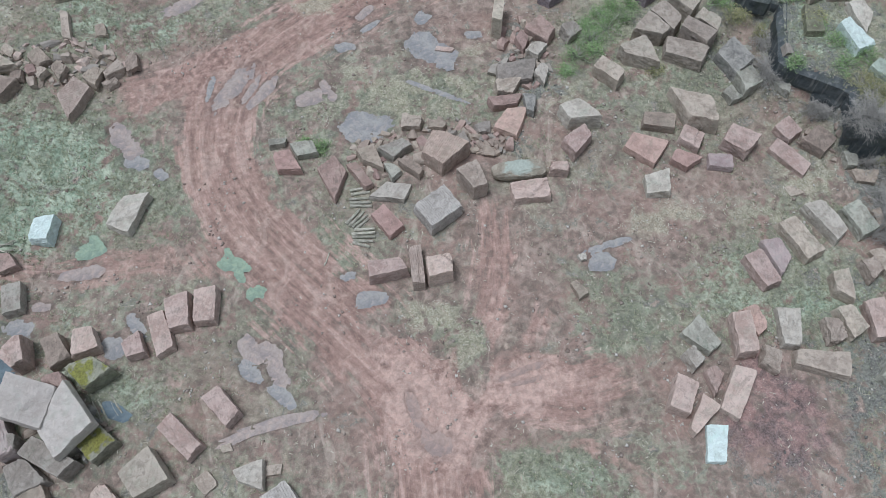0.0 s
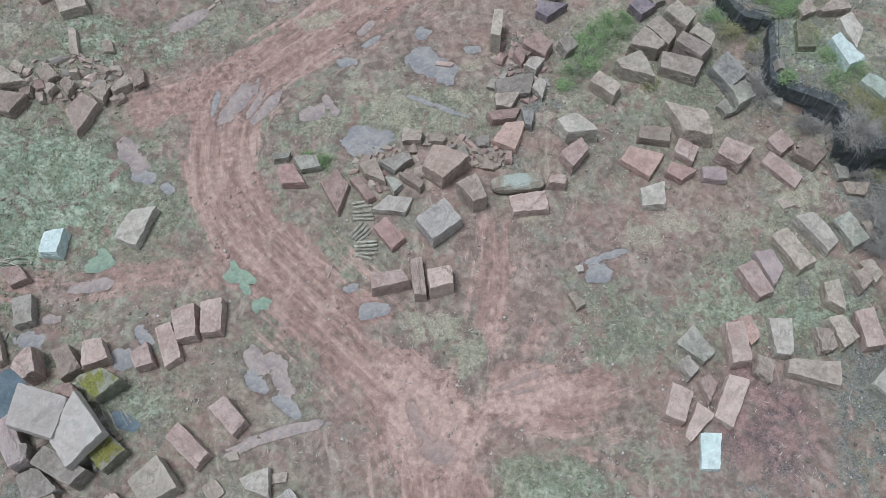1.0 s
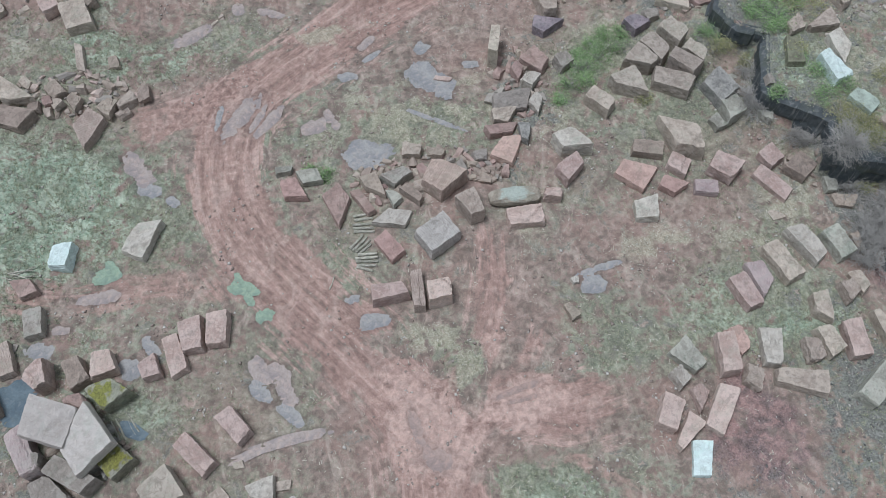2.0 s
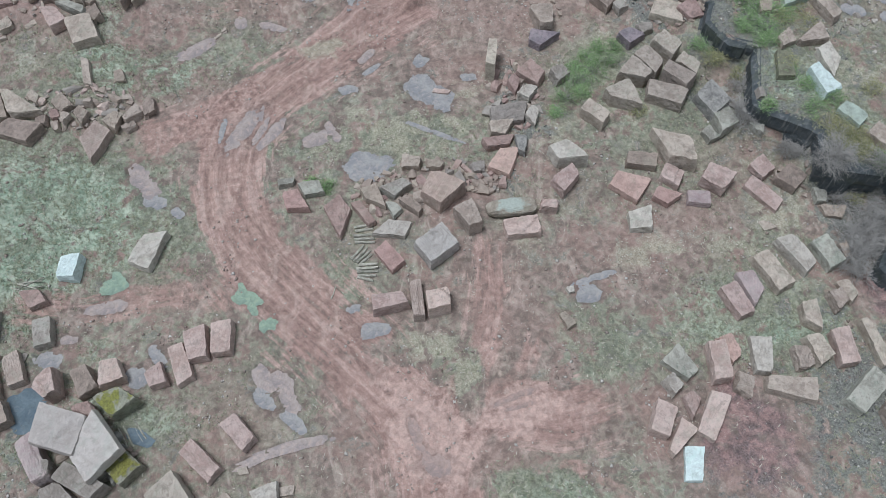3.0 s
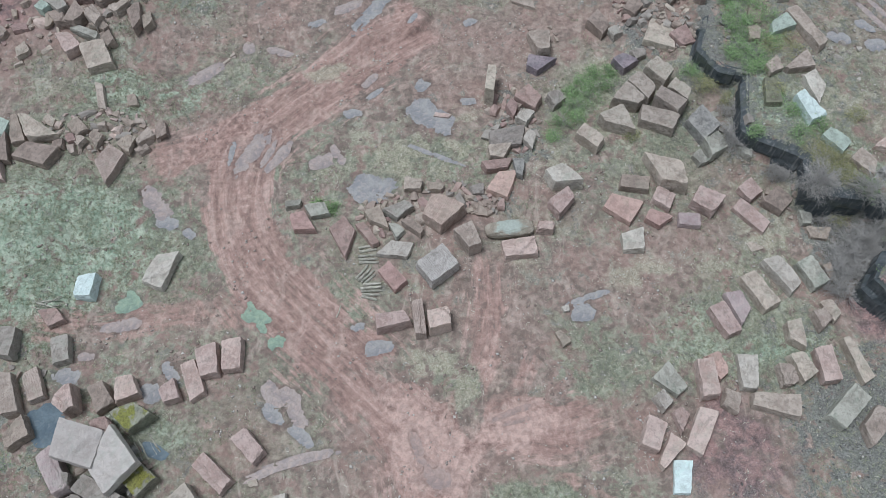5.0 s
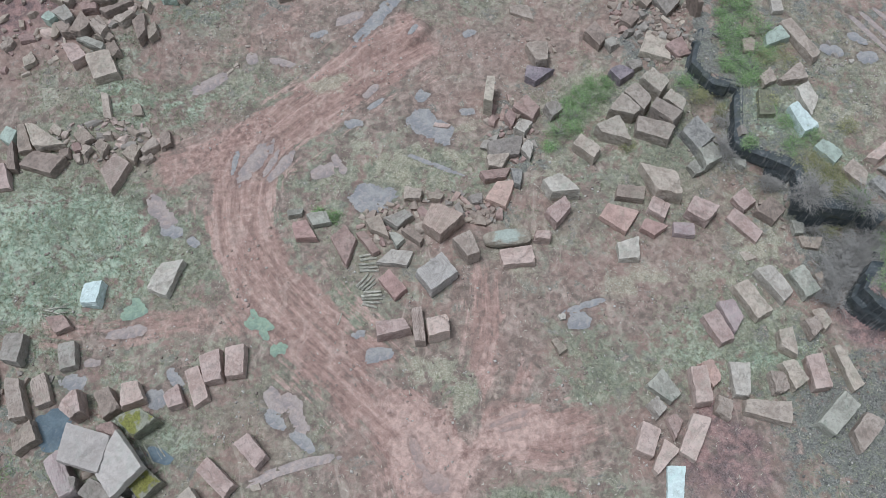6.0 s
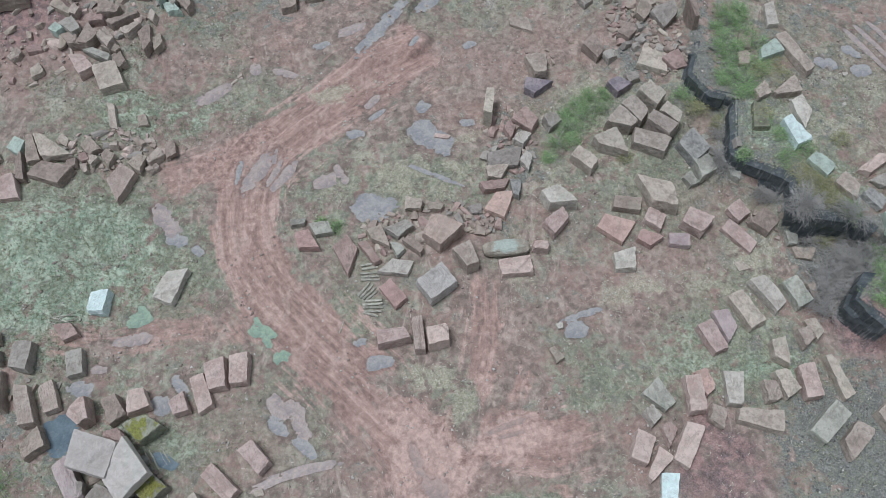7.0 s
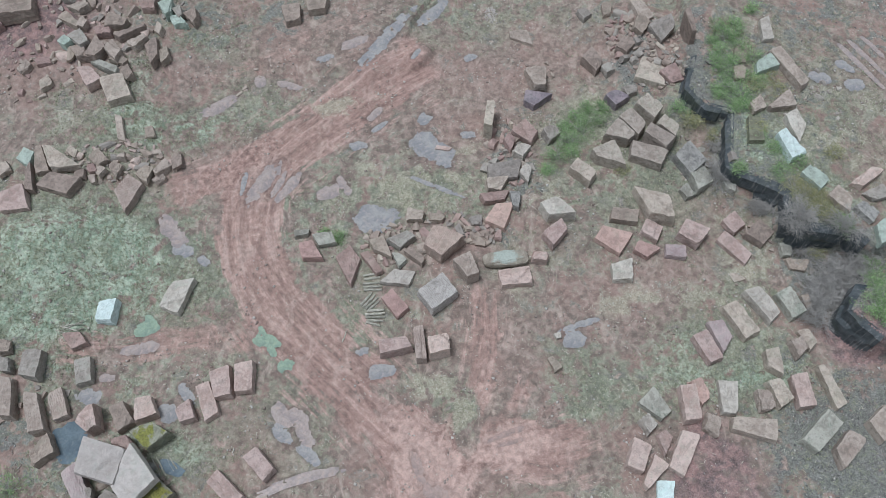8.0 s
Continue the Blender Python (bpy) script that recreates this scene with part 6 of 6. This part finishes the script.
shrub(29.10, 20.11, 0.80, 0.60, LEAF)

bramble(28.22, 24.46, 1.70, 1.40, 84)
bramble(27.33, 23.80, 1.20, 1.00, 72)
bramble(28.80, 23.73, 1.20, 1.00, 72)
bramble(29.40, 24.42, 1.00, 1.00, 48)
bramble(26.39, 26.53, 1.00, 0.70, 48)
bramble(29.45, 25.50, 1.40, 1.40, 84)
bramble(26.89, 23.15, 1.20, 1.00, 72)
bramble(25.40, 27.91, 0.90, 0.90, 54)
bramble(24.74, 27.79, 0.80, 0.80, 42)
bramble(24.11, 29.74, 0.80, 0.60, 36)
bramble(21.30, 32.24, 0.90, 0.80, 48)
bramble(20.79, 32.96, 0.70, 0.90, 36)
bramble(28.24, 26.99, 1.00, 1.00, 54)
bramble(23.36, 30.23, 0.70, 0.50, 30)
bramble(29.60, 24.30, 1.30, 1.20, 40)
bramble(28.90, 23.20, 1.20, 1.10, 40)
bramble(30.30, 25.30, 1.00, 0.90, 48)
bramble(26.20, 22.20, 1.20, 1.00, 60)
bramble(26.20, 21.00, 0.90, 0.90, 42)
bramble(27.00, 22.60, 1.10, 1.20, 54)
bramble(21.39, 35.20, 0.70, 0.80, 30)


# ---------------------------------------------------------------- grass, pebbles and chippings
def raw_mesh(name, verts, faces, material):
    """verts n x 3, faces m x k, as arrays."""
    mesh = bpy.data.meshes.new(name)
    k = faces.shape[1]
    mesh.vertices.add(len(verts))
    mesh.vertices.foreach_set("co", verts.astype(np.float32).ravel())
    mesh.loops.add(faces.size)
    mesh.loops.foreach_set("vertex_index", faces.astype(np.int32).ravel())
    mesh.polygons.add(len(faces))
    mesh.polygons.foreach_set("loop_start", (np.arange(len(faces)) * k).astype(np.int32))
    mesh.polygons.foreach_set("loop_total", np.full(len(faces), k, np.int32))
    mesh.update(calc_edges=True)
    mesh.materials.append(material)
    return new(name, mesh)


def sheet(values, x, y):
    """Values of the ground sheet at many places."""
    i = np.clip(np.searchsorted(GX, x) - 1, 0, len(GX) - 2)
    j = np.clip(np.searchsorted(GY, y) - 1, 0, len(GY) - 2)
    u, v = (x - GX[i]) / (GX[i + 1] - GX[i]), (y - GY[j]) / (GY[j + 1] - GY[j])
    return (values[j, i] * (1 - u) + values[j, i + 1] * u) * (1 - v) + (values[j + 1, i] * (1 - u) + values[j + 1, i + 1] * u) * v


def scatter(rng, tries, keep):
    x, y = rng.uniform(-41, 43, tries), rng.uniform(5, 57, tries)
    ok = rng.random(tries) < keep(x, y)
    return x[ok], y[ok]


def free_of_pools(x, y):
    return 1 - step(0.15, 0.55, sheet(DAMP, x, y))


def make_grass():
    rng = np.random.default_rng(4)

    def keep(x, y):
        g = sheet(GRASS, x, y) + 0.8 * sheet(LUSHNESS, x, y) + 0.9 * (fbm(x, y, 0.9, 13, 3) - 0.5) - 0.8 * sheet(MUD, x, y)
        return step(0.30, 0.85, g) * free_of_pools(x, y)
    x, y = scatter(rng, 90000, keep)
    n, per = len(x), 6
    z = sheet(GZ, x, y)
    tall = (0.05 + 0.10 * rng.random(n) + 0.06 * np.clip(sheet(LUSHNESS, x, y), 0, 1))[:, None]
    w = rng.uniform(0, 2 * np.pi, (n, per))
    lean = rng.uniform(0.4, 1.6, (n, per)) * tall
    r = rng.uniform(0, 0.10, (n, per))
    bx, by = x[:, None] + r * np.cos(w * 3), y[:, None] + r * np.sin(w * 3)
    half = rng.uniform(0.010, 0.022, (n, per))
    bz = np.repeat(z[:, None], per, 1)
    a = np.stack([bx - half * np.sin(w), by + half * np.cos(w), bz - 0.02], -1)
    b = np.stack([bx + half * np.sin(w), by - half * np.cos(w), bz - 0.02], -1)
    c = np.stack([bx + lean * np.cos(w), by + lean * np.sin(w), bz + tall * rng.uniform(0.6, 1.2, (n, per))], -1)
    verts = np.stack([a, b, c], 2).reshape(-1, 3)
    faces = np.arange(len(verts)).reshape(-1, 3)
    tagged(raw_mesh("grass", verts, faces, BLADE), "sparse short green and straw-coloured grass tufts", "grass", kind="stuff")


def make_pebbles(name, seed, tries, keep, low, high, material, label):
    rng = np.random.default_rng(seed)
    x, y = scatter(rng, tries, keep)
    n = len(x)
    z = sheet(GZ, x, y)
    size = low + (high - low) * rng.random(n) ** 4
    base = np.array([(1, 0, 0), (0, 1, 0), (-1, 0, 0), (0, -1, 0), (0, 0, 0.8), (0, 0, -0.5)], float)
    p = base[None] * rng.uniform(0.6, 1.3, (n, 6, 1)) + rng.normal(0, 0.2, (n, 6, 3))
    w = rng.uniform(0, 2 * np.pi, n)
    c, s = np.cos(w)[:, None], np.sin(w)[:, None]
    p[:, :, :2] = np.stack([p[:, :, 0] * c - p[:, :, 1] * s, p[:, :, 0] * s + p[:, :, 1] * c], -1)
    verts = (p * size[:, None, None] + np.stack([x, y, z + size * 0.15], -1)[:, None]).reshape(-1, 3)
    tri = np.array([(0, 1, 4), (1, 2, 4), (2, 3, 4), (3, 0, 4), (1, 0, 5), (2, 1, 5), (3, 2, 5), (0, 3, 5)])
    faces = (tri[None] + 6 * np.arange(n)[:, None, None]).reshape(-1, 3)
    tagged(raw_mesh(name, verts, faces, material), label, name, kind="stuff")


def make_straw():
    rng = np.random.default_rng(23)
    x, y = scatter(rng, 90000, lambda x, y: (0.01 + in_straw(x, y) + 0.33 * step(0.50, 0.70, fbm(x, y, 1.7, 25, 4)) * step(0.75, 0.3, sheet(MUD, x, y))) * free_of_pools(x, y))
    n = len(x)
    z = sheet(GZ, x, y) + 0.025
    w, tip = rng.uniform(0, 2 * np.pi, n), rng.uniform(-0.02, 0.05, n)
    half, thick = rng.uniform(0.04, 0.12, n), rng.uniform(0.010, 0.022, n)
    c, s = np.cos(w), np.sin(w)
    corners = [np.stack([x + u * half * c - v * thick * s, y + u * half * s + v * thick * c, z + (u + 1) * 0.5 * tip], -1) for u, v in ((-1, -1), (1, -1), (1, 1), (-1, 1))]
    verts = np.stack(corners, 1).reshape(-1, 3)
    tagged(raw_mesh("straw", verts, np.arange(len(verts)).reshape(-1, 4), STRAW), "dry pale straw and stalks strewn on the soil", "straw", kind="stuff")


make_grass()
make_straw()
make_pebbles("pebbles", 11, 130000, lambda x, y: (0.03 + 0.6 * step(0.56, 0.72, fbm(x, y, 2.2, 15, 4))) * free_of_pools(x, y), 0.018, 0.13, PEBBLE, "scattered pale and reddish pebbles")
make_pebbles("chippings", 12, 60000, lambda x, y: step(0.15, 0.8, sheet(GRIT_AND_SHADE, x, y)) * 0.8 * free_of_pools(x, y), 0.02, 0.10, CHIP, "grey stone chippings over the ground")
